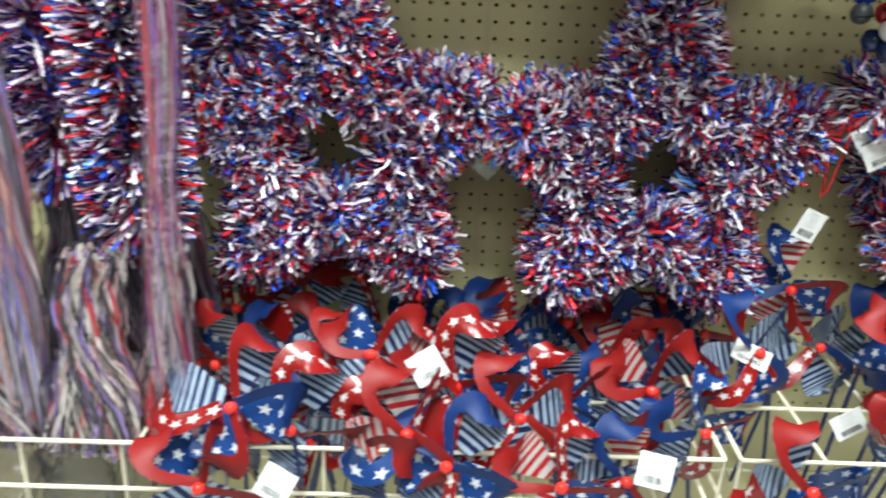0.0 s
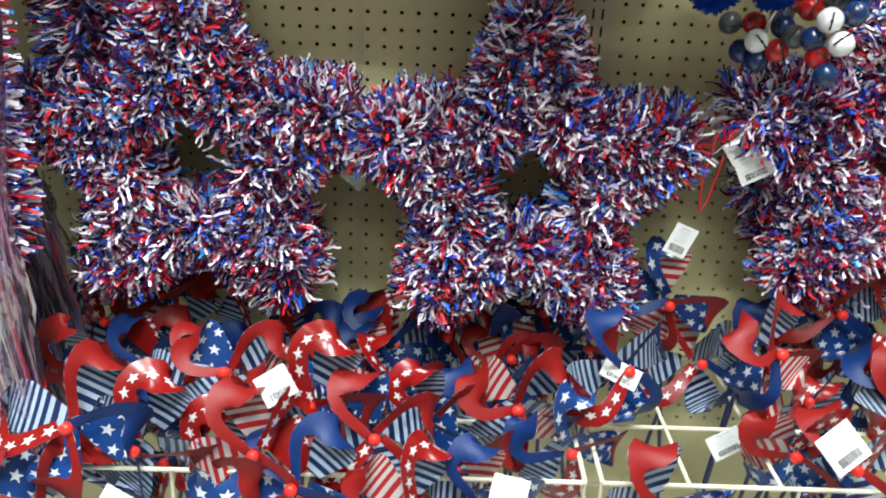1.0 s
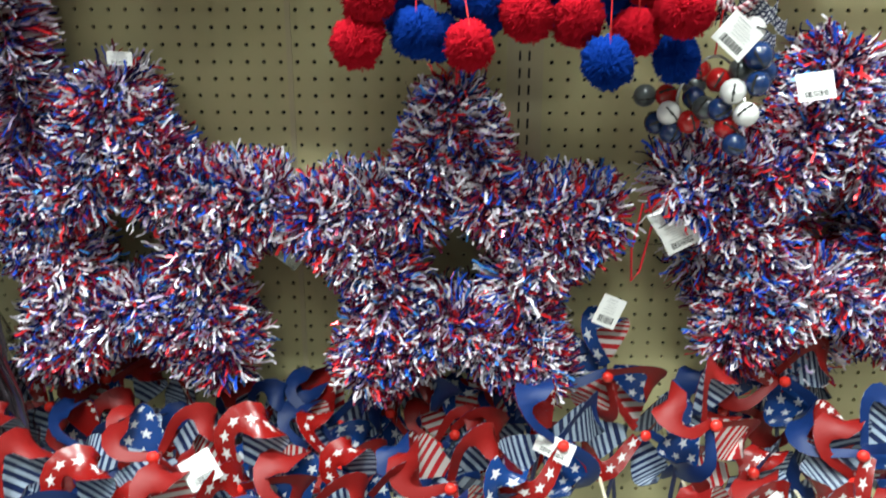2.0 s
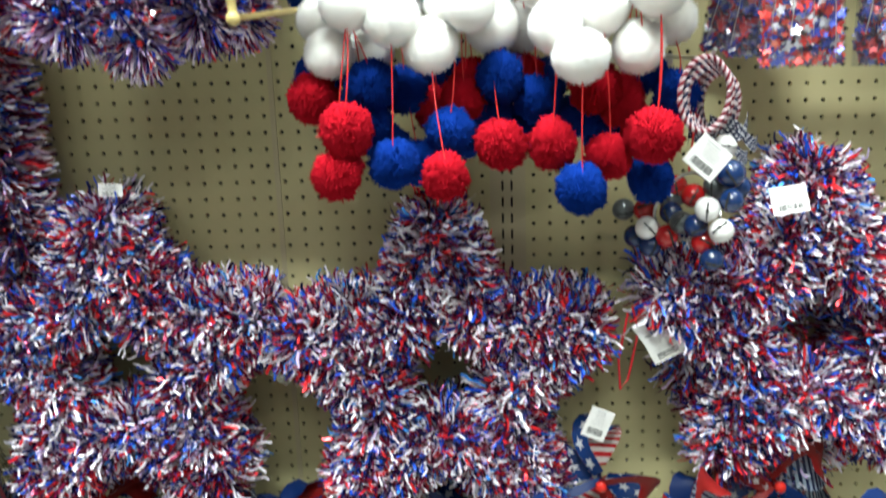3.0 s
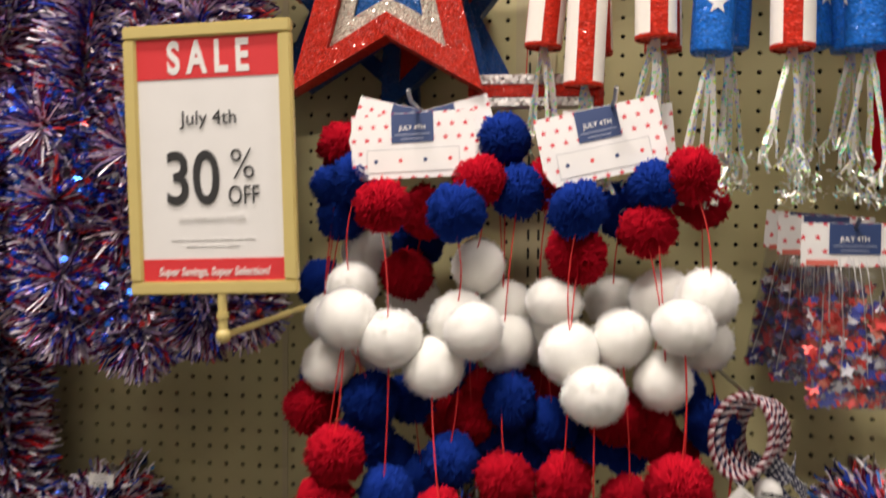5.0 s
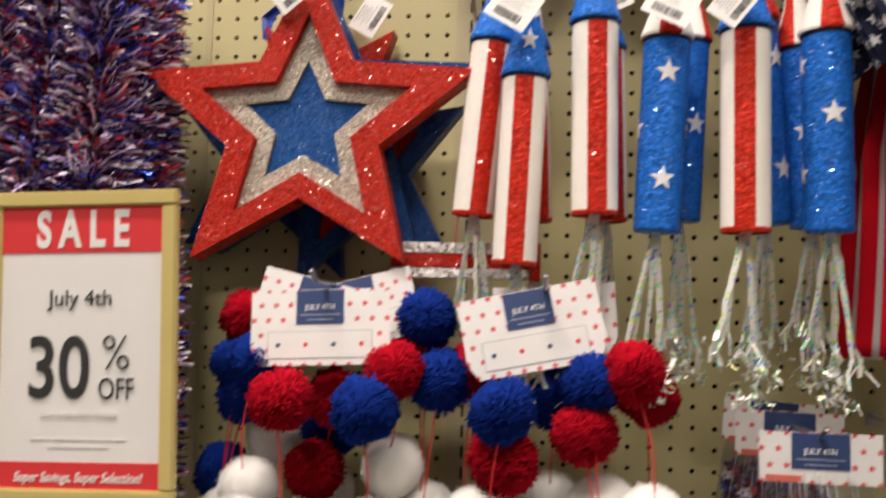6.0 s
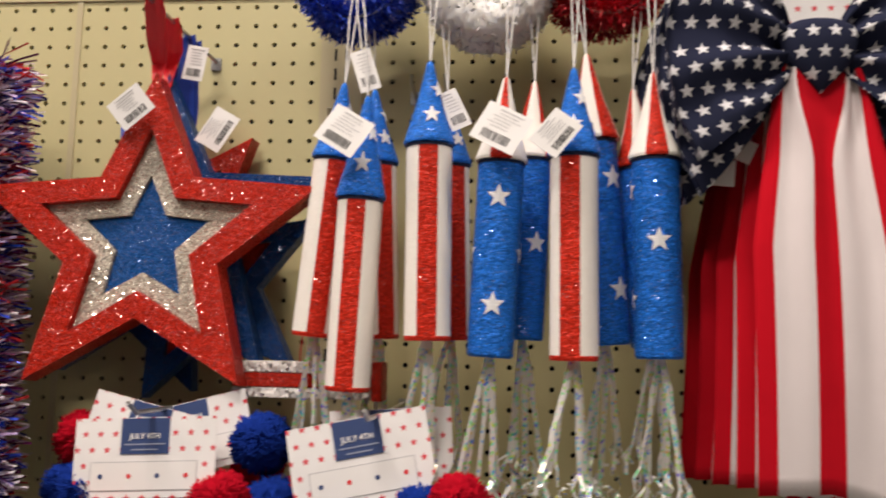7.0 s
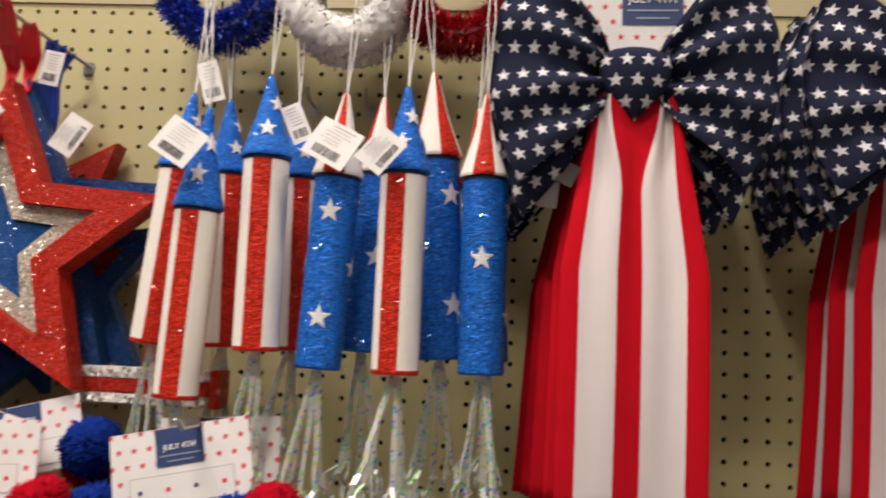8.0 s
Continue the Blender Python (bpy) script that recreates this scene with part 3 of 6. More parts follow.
def boa(path, reach, n, label, material, ends=900, width=0.0031, group="hanging tinsel boas", rose=0, flecks=280):
    o = thing("tinsel_boa", path[0], label, "garland", group)
    part("core_wire", tube(bmesh.new(), path, 0.003, 6), M_STEEL, o)
    me = tinsel_mesh("tinsel", path, n, reach, width, material, False, 0.14, 0.10, ends, inner=(0.0, 0.5), stray=0.15)
    tagged(hang("tinsel", me, o), kind="stuff")
    if rose:
        at, way = bursts(path, 0.075, reach, rose)
        m2 = strips_mesh("rosette_foil", at + way * reach * 0.08, way, reach * RNG.uniform(0.6, 1.0, len(at)), width, material, 0.1, 0.03, 3)
        tagged(hang("rosette_foil", m2, o), kind="stuff")
        sequins((at, way), flecks, reach, o)
    return o


BUNDLE = [(-0.30, -0.17, 1.62), (-0.225, -0.24, 1.60), (-0.15, -0.21, 1.575), (-0.075, -0.195, 1.60), (-0.045, -0.15, 1.605), (-0.36, -0.25, 1.66), (-0.19, -0.13, 1.60)]
for bx, by, bz in BUNDLE:
    tx = -0.12 + (bx + 0.12) * 0.55
    boa([(tx, by * 0.8, 2.25), ((tx + bx) / 2, by * 0.95, 1.95), (bx, by, 1.78), (bx, by, bz + 0.02)], 0.058, 6500,
        "lavender, red and blue tinsel boa hanging in a bundle", M_TINSEL_SOFT, width=0.0026, rose=170)
peg_hook(-0.12, 2.28, 0.24)
boa([(-0.52, -0.2, 1.95), (-0.51, -0.26, 1.6), (-0.505, -0.28, 1.3), (-0.497, -0.28, 1.075)], 0.074, 12000, "long red, white and blue tinsel boa hanging beside the stars", M_TINSEL, 700, 0.0040)
boa([(-0.43, -0.1, 1.95), (-0.42, -0.11, 1.6), (-0.405, -0.09, 1.2)], 0.07, 9000, "dark tricolour tinsel boa hanging close to the board", M_TINSEL, 700)
boa([(-0.66, -0.15, 1.95), (-0.65, -0.17, 1.6), (-0.64, -0.16, 1.12)], 0.085, 9000, "purple and white tinsel boa at the end of the display", M_TINSEL_SOFT, 700, 0.004, rose=100, flecks=60)
peg_hook(-0.66, 1.97, 0.17)
peg_hook(-0.52, 1.97, 0.22)
peg_hook(-0.43, 1.97, 0.12)

# ---------------------------------------------------------------- pom-pom garlands


def pom_mesh(name, r, n, width, material, ragged=0.05, soft=0.8, lumpy=0.05, core_r=0.87, root=0.8):
    """A trimmed yarn ball: blunt yarn ends stand close together all over a round body."""
    d = unit(RNG.normal(size=(n, 3)))
    way = unit(d + RNG.normal(size=(n, 3)) * (0.22 if root > 0.7 else 0.14))
    a = unit(np.cross(way, RNG.normal(size=(n, 3))))
    b = np.cross(way, a)
    tufts = unit(RNG.normal(size=(46, 3)))
    top2 = np.sort(d @ tufts.T, 1)[:, -2:]
    crease = np.clip(1 - (top2[:, 1] - top2[:, 0]) / 0.07, 0, 1)
    lump = 1 - 1.6 * lumpy * crease + lumpy * np.sin(d @ np.array([7.1, 3.3, 4.2])) * np.cos(d @ np.array([-3.1, 6.3, 2.2])) + RNG.normal(size=n) * ragged
    w = width * 0.5
    foot, tip = d * r * root, d * r * root + way * (r * (lump - root))[:, None]
    ring = [foot + a * w, foot + b * w, foot - a * w, foot - b * w]
    ends = [tip + a * w, tip + b * w, tip - a * w, tip - b * w]
    v = np.stack(ring + ends, 1).reshape(-1, 3)
    quads = np.array([[0, 1, 5, 4], [1, 2, 6, 5], [2, 3, 7, 6], [3, 0, 4, 7], [4, 5, 6, 7]])
    f = (np.arange(n)[:, None, None] * 8 + quads[None]).reshape(-1, 4)
    bm = bmesh.new()
    bmesh.ops.create_icosphere(bm, subdivisions=4, radius=r * core_r)
    bm.verts.index_update()
    core = [tuple(q.co) for q in bm.verts]
    cf = [tuple(q.index + len(v) for q in p.verts) for p in bm.faces]
    bm.free()
    me = mesh_of(name, np.concatenate([v, np.array(core)]), f.tolist() + cf, material)
    round_normals(me, (0, 0, 0), soft)
    return me


POM = {
    "red": [pom_mesh("pom", 0.0325, 3000, 0.0017, M_YARN_RED, 0.05, 0.72, 0.07, 0.66, 0.4) for _ in range(2)],
    "blue": [pom_mesh("pom", 0.0325, 3000, 0.0017, M_YARN_BLUE, 0.05, 0.72, 0.07, 0.66, 0.4) for _ in range(2)],
    "white": [pom_mesh("pom", 0.0335, 5200, 0.0006, M_YARN_WHITE, 0.05, 1.0, 0.02, 0.965) for _ in range(2)],
}
TOP_RED = [(0.088, -0.14, 1.823), (0.158, -0.25, 1.748), (0.263, -0.22, 1.779), (0.193, -0.17, 1.743), (0.171, -0.17, 1.668), (0.341, -0.17, 1.778), (0.373, -0.22, 1.698), (0.449, -0.22, 1.724), (0.495, -0.23, 1.784), (0.278, -0.15, 1.815), (0.515, -0.16, 1.758)]
TOP_BLUE = [(0.12, -0.2, 1.785), (0.08, -0.15, 1.773), (0.084, -0.14, 1.739), (0.24, -0.25, 1.743), (0.288, -0.17, 1.83), (0.305, -0.19, 1.768), (0.372, -0.25, 1.746), (0.424, -0.15, 1.747), (0.456, -0.22, 1.772), (0.177, -0.12, 1.705), (0.051, -0.12, 1.651)]
WHITE_A = [(0.112, -0.2, 1.654), (0.12, -0.26, 1.624), (0.171, -0.26, 1.603), (0.089, -0.22, 1.566), (0.243, -0.23, 1.62), (0.217, -0.25, 1.572), (0.261, -0.2, 1.681), (0.29, -0.18, 1.634), (0.293, -0.2, 1.593), (0.263, -0.27, 1.616), (0.348, -0.22, 1.642)]
WHITE_B = [(0.366, -0.25, 1.591), (0.391, -0.29, 1.554), (0.422, -0.24, 1.607), (0.469, -0.19, 1.646), (0.482, -0.27, 1.625), (0.51, -0.24, 1.652), (0.466, -0.24, 1.563), (0.518, -0.18, 1.596), (0.334, -0.15, 1.592), (0.066, -0.14, 1.612), (0.418, -0.12, 1.636), (0.171, -0.12, 1.635), (0.131, -0.13, 1.571), (0.107, -0.11, 1.694)]
LOW_RED = [(0.114, -0.28, 1.477), (0.099, -0.27, 1.421), (0.231, -0.29, 1.419), (0.298, -0.26, 1.452), (0.361, -0.26, 1.45), (0.431, -0.25, 1.432), (0.479, -0.28, 1.46), (0.062, -0.2, 1.51), (0.267, -0.15, 1.526), (0.457, -0.17, 1.495), (0.331, -0.13, 1.529), (0.098, -0.15, 1.453), (0.215, -0.14, 1.49), (0.372, -0.14, 1.44), (0.49, -0.14, 1.455), (0.255, -0.2, 1.505), (0.42, -0.2, 1.515)]
LOW_BLUE = [(0.168, -0.27, 1.433), (0.238, -0.25, 1.469), (0.128, -0.2, 1.479), (0.392, -0.29, 1.399), (0.288, -0.18, 1.489), (0.348, -0.2, 1.501), (0.403, -0.16, 1.475), (0.488, -0.22, 1.4), (0.528, -0.18, 1.502), (0.177, -0.15, 1.515), (0.192, -0.17, 1.421), (0.152, -0.17, 1.447), (0.115, -0.12, 1.504), (0.056, -0.12, 1.532), (0.318, -0.15, 1.46), (0.255, -0.13, 1.45), (0.44, -0.13, 1.46), (0.365, -0.11, 1.52), (0.5, -0.11, 1.53), (0.14, -0.22, 1.525), (0.3, -0.22, 1.53), (0.23, -0.12, 1.535)]

GARLANDS = []
for gx, w in ((0.19, "one"), (0.41, "two")):
    GARLANDS.append(thing("pom_pom_garland", (gx, -0.2, 1.85), "red, white and blue yarn pom-pom garland on red cords", "garland", "pom-pom garlands"))
    peg_hook(gx, 1.862, 0.27)


def pom(colour, p, i):
    g = GARLANDS[0] if p[0] < 0.315 else GARLANDS[1]
    s = 0.95 + 0.12 * ((i * 37) % 10) / 10
    m = Matrix.Translation(Vector(p) - g.location) @ pose(0, 0, 0, i * 71, i * 43, i * 29) @ Matrix.Diagonal((s * (1 + 0.07 * math.sin(i * 2.1)), s, s * (0.93 + 0.06 * math.sin(i * 1.3)), 1))
    hang("pom", POM[colour][i % 2], g, colour + " yarn pom-pom", m)


def cord(a, b, i):
    g = GARLANDS[0] if a[0] < 0.315 else GARLANDS[1]
    pts = curve_pts(a, b, 0.002 + 0.002 * (i % 3), 6, (math.sin(i), -0.3, 0))
    part("cord", tube(bmesh.new(), pts, 0.0008, 5), M_CORD_RED, g)


k = 0
for colour, row in (("red", TOP_RED), ("blue", TOP_BLUE), ("white", WHITE_A), ("white", WHITE_B), ("red", LOW_RED), ("blue", LOW_BLUE)):
    for p in row:
        k += 1
        pom(colour, p, k)
whites = WHITE_A + WHITE_B
for i, p in enumerate(TOP_RED + TOP_BLUE):
    q = min(whites, key=lambda w: abs(w[0] - p[0]) + 0.3 * abs(w[1] - p[1]) + 0.02 * ((i * 7) % 3))
    cord((p[0], p[1] - 0.012, p[2] - 0.015), (q[0], q[1] - 0.02, q[2] + 0.02), i)
for i, p in enumerate(LOW_RED + LOW_BLUE):
    q = min(whites, key=lambda w: abs(w[0] - p[0]) + 0.3 * abs(w[1] - p[1]) + 0.02 * ((i * 5) % 3))
    cord((q[0], q[1] - 0.012, q[2] - 0.02), (p[0], p[1] - 0.01, p[2] + 0.02), i + 40)


def header_card(parent, cx, y, cz, w, h, roll, label_text, tilt=0.0, strip=True, cut=True):
    """Star-dotted header card with a navy label and a clear-edged strip."""
    m = Matrix.Translation(Vector((cx, y, cz)) - parent.location) @ pose(0, 0, 0, 90 + tilt, 0, 0) @ pose(0, 0, 0, 0, 0, roll)
    ws, hs = w / 2, h / 2
    c = 0.86 if cut else 0.995
    vs = [(-ws, -hs * (0.55 if cut else 0.99)), (-ws * c, -hs), (ws * c, -hs), (ws, -hs * (0.55 if cut else 0.99)), (ws, hs), (-ws, hs)]
    verts = [(a, b, 0.0004) for a, b in vs] + [(a, b, -0.0004) for a, b in vs]
    faces = [tuple(range(6)), tuple(range(11, 5, -1))] + [(i, i + 6, (i + 1) % 6 + 6, (i + 1) % 6) for i in range(6)]
    card = hang("header_card", mesh_of("header_card", verts, faces, M_POLKA, [(a, b) for a, b in vs] * 2), parent, "white header card dotted with small red stars", m)
    lw, lh = (w * 0.36, h * 0.46) if cut else (w * 0.5, h * 0.72)
    me = bpy.data.meshes.new("label")
    bb = one_box((-lw / 2 * 0.95, hs - lh, 0.0006), (lw / 2 * 0.95, hs * 0.98, 0.0011))
    bb.to_mesh(me)
    bb.free()
    me.materials.append(M_LABEL)
    hang("label", me, card, "navy blue label", Matrix())
    tm = text_mesh(label_text, lh * 0.21, M_PAPER, bold=0.0001)
    hang("lettering", tm, card, "white lettering", pose(0, hs - lh * 0.52, 0.0014))
    for half, down in ((0.40, 0.715), (0.26, 0.86)):
        bb = one_box((-lw * half, hs - lh * (down + 0.035), 0.0012), (lw * half, hs - lh * down, 0.0015))
        me = bpy.data.meshes.new("print")
        bb.to_mesh(me)
        bb.free()
        me.materials.append(M_PALE_INK)
        hang("print", me, card, "small line of print", Matrix())
    if strip:
        bb = one_box((-w * 0.37, -hs * 0.8, 0.0006), (w * 0.37, -hs * 0.12, 0.0010))
        me = bpy.data.meshes.new("strip")
        bb.to_mesh(me)
        bb.free()
        me.materials.append(M_PAPER)
        hang("strip", me, card, "pale strip with dots", Matrix())
        bb = one_box((-w * 0.37 - 0.0008, -hs * 0.8 - 0.0008, 0.0005), (w * 0.37 + 0.0008, -hs * 0.12 + 0.0008, 0.0008))
        me = bpy.data.meshes.new("strip_outline")
        bb.to_mesh(me)
        bb.free()
        me.materials.append(M_GREY_INK)
        hang("strip_outline", me, card, "thin grey outline", Matrix())
        for i, c in enumerate((M_LABEL, M_SIGN_RED, M_LABEL, M_SIGN_RED)):
            bb = bmesh.new()
            bmesh.ops.create_circle(bb, cap_ends=True, segments=10, radius=0.0024)
            me = bpy.data.meshes.new("dot")
            bb.to_mesh(me)
            bb.free()
            me.materials.append(c)
            hang("dot", me, card, "", pose(-w * 0.3 + i * w * 0.2, -hs * 0.46, 0.0013))
    return card


header_card(GARLANDS[0], 0.187, -0.222, 1.819, 0.142, 0.076, 3, "JULY 4TH", -8)
header_card(GARLANDS[0], 0.170, -0.19, 1.832, 0.125, 0.072, -13, "JULY 4TH", -8)
header_card(GARLANDS[0], 0.215, -0.175, 1.834, 0.125, 0.072, 15, "JULY 4TH", -8)
header_card(GARLANDS[1], 0.398, -0.213, 1.822, 0.138, 0.080, 12, "JULY 4TH", -8)
header_card(GARLANDS[1], 0.42, -0.17, 1.832, 0.125, 0.072, 4, "JULY 4TH", -8)

boa_card = thing("boa_header", (-0.06, -0.235, 2.2), "white header card with a navy label atop the boas", "card")
header_card(boa_card, -0.072, -0.235, 2.232, 0.062, 0.05, 4, "JULY 4TH", 0, False, False)

# ---------------------------------------------------------------- sale sign
SX, SY, SZ, SW, SH = -0.0135, -0.305, 1.7975, 0.188, 0.290
sign = thing("sale_sign", (SX, SY, SZ - SH / 2), "white sale sign in a mustard plastic frame on a short stem", "sign")


def sign_face(name, lo, hi, material, label="", bevel=0.0):
    part(name, one_box(lo, hi, bevel), material, sign, label)


fw = 0.0145
x0, x1, z0, z1 = SX - SW / 2, SX + SW / 2, SZ - SH / 2, SZ + SH / 2
sign_face("sheet", (x0 + fw * 0.6, SY - 0.0005, z0 + fw * 0.6), (x1 - fw * 0.6, SY + 0.002, z1 - fw * 0.6), M_PAPER, "white printed sheet")
for nm, lo, hi in (("frame_top", (x0, SY - 0.005, z1 - fw), (x1, SY + 0.005, z1)), ("frame_bottom", (x0, SY - 0.005, z0), (x1, SY + 0.005, z0 + fw)),
                   ("frame_side", (x0, SY - 0.0048, z0 + fw), (x0 + fw, SY + 0.005, z1 - fw)), ("frame_side", (x1 - fw, SY - 0.0048, z0 + fw), (x1, SY + 0.005, z1 - fw))):
    sign_face(nm, lo, hi, M_SIGN_FRAME, "", 0.0018)
sign_face("red_band", (x0 + fw, SY - 0.0012, z1 - 0.058), (x1 - fw, SY - 0.0007, z1 - fw), M_SIGN_RED, "red band with white lettering")
sign_face("red_band", (x0 + fw, SY - 0.0012, z0 + fw), (x1 - fw, SY - 0.0007, z0 + fw + 0.024), M_SIGN_RED, "red band with white script")


def sign_text(body, dx, dz, size, material, squeeze=1.0, shear=0.0, bold=0.0):
    hang("lettering", text_mesh(body, size, material, "CENTER", squeeze, shear, bold), sign, "", Matrix.Translation(Vector((SX + dx, SY - 0.0016, SZ + dz)) - sign.location) @ pose(0, 0, 0, 90, 0, 0))


sign_text("S A L E", 0.001, 0.1075, 0.047, M_PAPER, 0.66, 0, 0.0016)
sign_text("July 4th", 0.0, 0.044, 0.021, M_INK, 1.0, 0.0, 0.0)
sign_text("30", -0.021, -0.0225, 0.080, M_INK, 0.80, 0, 0.0009)
sign_text("%", 0.036, -0.0075, 0.046, M_INK, 0.92, 0, -0.0006)
sign_text("OFF", 0.0365, -0.040, 0.028, M_INK, 0.72, 0, 0.0)
sign_text("OUR EVERYDAY PRICES", 0.0, -0.063, 0.0062, M_FAINT_INK, 1.15)
sign_text("Super Savings, Super Selection!", 0.0, -0.1205, 0.0125, M_PAPER, 0.80, 0.25, 0.0002)
# two tiny lines of print, a bar for each word
for dz, words in ((-0.0865, (15, 3, 12, 17, 15, 8, 11)), (-0.0935, (13, 8, 18, 14))):
    wx = -(sum(words) + 2.2 * (len(words) - 1)) * 0.001 / 2
    for wide in words:
        sign_face("print", (SX + wx, SY - 0.0012, SZ + dz), (SX + wx + wide * 0.001, SY - 0.0007, SZ + dz + 0.0016), M_FAINT_INK)
        wx += (wide + 2.2) * 0.001
b = bmesh.new()
tube(b, [(SX + 0.008, SY, z0), (SX + 0.008, SY, z0 - 0.04)], 0.0052, 10)
tube(b, [(SX + 0.008, SY, z0 - 0.02), (SX + 0.008, SY, z0 - 0.026)], 0.0066, 10)
part("stem", b, M_SIGN_FRAME, sign, soft=False)
b = bmesh.new()
bmesh.ops.create_uvsphere(b, u_segments=14, v_segments=8, radius=0.0085, matrix=Matrix.Translation((SX + 0.008, SY, z0 - 0.045)))
part("ball_joint", b, M_SIGN_FRAME, sign, soft=True)
part("arm", tube(bmesh.new(), [(SX + 0.008, SY, z0 - 0.045), (SX + 0.055, -0.12, z0 - 0.03), (SX + 0.085, -0.001, z0 - 0.02)], 0.0042, 8), M_SIGN_FRAME, sign)

sign.rotation_euler = (0, math.radians(-1.9), 0)

# ---------------------------------------------------------------- glitter stars


def star_prism(bm, ro, ri, depth, hole=None, y=0.0, squat=1.0):
    """A foam star in the x-z plane, depth along y; hole: (ro, ri) of a star cut out."""
    def ring(a, b, yy, tall=1.0):
        return [bm.verts.new((p[0], p[1], p[2] * tall)) for p in star_points(0, yy, 0, a, b)]
    f, k = ring(ro, ri, y - depth / 2, squat), ring(ro, ri, y + depth / 2, squat)
    for i in range(10):
        j = (i + 1) % 10
        bm.faces.new((f[i], k[i], k[j], f[j]))
    if hole:
        fh, kh = ring(*hole, y - depth / 2), ring(*hole, y + depth / 2)
        for i in range(10):
            j = (i + 1) % 10
            bm.faces.new((fh[j], kh[j], kh[i], fh[i]))
            bm.faces.new((f[i], f[j], fh[j], fh[i]))
            bm.faces.new((k[j], k[i], kh[i], kh[j]))
    else:
        bm.faces.new(f)
        bm.faces.new(k[::-1])
    bmesh.ops.recalc_face_normals(bm, faces=bm.faces[:])
    return bm


def glitter_star(at, roll, tilt, yaw, mats, label, ribbon_top, size=1.0, deep=0.030):
    o = thing("glitter_star", at, label, "star", "nested glitter stars")
    m = pose(0, 0, 0, tilt, 0, 0) @ pose(0, 0, 0, 0, 0, yaw) @ pose(0, 0, 0, 0, roll, 0)
    R = 0.199 * size
    part("outer_star", star_prism(bmesh.new(), R, R * 0.45, deep, (R * 0.625, R * 0.282), 0.0, 0.945), mats[0], o, "", m=m)
    part("middle_star", star_prism(bmesh.new(), R * 0.62, R * 0.278, 0.016, (R * 0.37, R * 0.176), 0.003), mats[1], o, "", m=m)
    part("inner_star", star_prism(bmesh.new(), R * 0.36, R * 0.170, 0.014, None, 0.006), mats[2], o, "", m=m)
    tip = Vector(at) + m @ Vector((0, 0, R * 0.93))
    top = Vector(ribbon_top)
    bm = bmesh.new()
    for s in (-1, 1, 0.2):
        pts = [tip + Vector((0, -0.013, -0.014)), tip + Vector((s * 0.004, -0.006, 0.016)), tip.lerp(top, 0.45) + Vector((s * 0.006, 0.002 * s, 0)), tip.lerp(top, 0.8) + Vector((s * 0.005, 0.003 * s, 0)), top + Vector((s * 0.003, 0, 0))]
        wide = (0.0035, 0.0045, 0.0055, 0.005, 0.004)
        vs = [(bm.verts.new(p + Vector((-w, 0.004 * s, 0))), bm.verts.new(p + Vector((w, -0.004 * s, 0)))) for p, w in zip(pts, wide)]
        for a, b in zip(vs, vs[1:]):
            bm.faces.new((a[0], a[1], b[1], b[0]))
    r = part("ribbon_loop", bm, mats[3], o, "satin ribbon loop")
    sm = r.modifiers.new("thick", "SOLIDIFY")
    sm.thickness = 0.0008
    return o


peg_hook(0.153, 2.291, 0.26)
glitter_star((0.1445, -0.152, 2.038), 0, -4, 0, (M_GLIT_RED, M_GLIT_SILVER, M_GLIT_BLUE, M_RIBBON), "red, silver and blue nested glitter star on a red ribbon", (0.158, -0.20, 2.300))
glitter_star((0.145, -0.106, 2.052), -2, -3, 0, (M_GLIT_BLUE_SHADED, M_GLIT_SILVER, M_GLIT_RED, M_RIBBON), "blue, silver and red nested glitter star behind the front one", (0.154, -0.14, 2.294), 1.0, 0.022)
glitter_star((0.183, -0.079, 1.998), -12.8, -3, -2, (M_GLIT_BLUE_SHADED, M_GLIT_RED, M_GLIT_BLUE_SHADED, M_BLUE_SATIN), "blue and red nested glitter star hanging low in the stack", (0.154, -0.09, 2.293), 0.76, 0.022)
glitter_star((0.093, -0.052, 2.020), 11, 0, 0, (M_GLIT_BLUE_SHADED, M_GLIT_SILVER, M_GLIT_BLUE_SHADED, M_BLUE_SATIN), "blue nested glitter star close to the board, darkened as shaded", (0.154, -0.07, 2.293), 0.86, 0.022)
glitter_star((0.124, -0.022, 2.074), -32, 0, 0, (M_GLIT_RED, M_GLIT_SILVER, M_GLIT_BLUE_SHADED, M_BLUE_SATIN), "small red and silver nested glitter star behind the others", (0.154, -0.045, 2.292), 0.72)

# ---------------------------------------------------------------- striped plaque behind the rockets
plq = thing("glitter_plaque", (0.33, -0.12, 1.872), "white and red glitter striped plaque hanging low behind the rockets", "plaque")
for i, (za, zb, mm) in enumerate(((1.873, 1.884, M_GLIT_WHITE), (1.8845, 1.8995, M_GLIT_RED), (1.900, 1.912, M_GLIT_WHITE))):
    part("stripe", one_box((0.24, -0.135, za), (0.392, -0.105, zb), 0.001), mm, plq)
part("end_block", one_box((0.3925, -0.137, 1.872), (0.404, -0.103, 1.913), 0.001), M_GLIT_RED, plq)
part("cord", tube(bmesh.new(), [(0.31, -0.12, 1.912), (0.318, -0.1, 2.1), (0.32, -0.03, 2.2)], 0.0008, 5), M_CORD_RED, plq)
peg_hook(0.318, 2.2, 0.06)

# ---------------------------------------------------------------- rockets
ROCKET_H, CONE_H, ROCKET_R = 0.19, 0.088, 0.0225


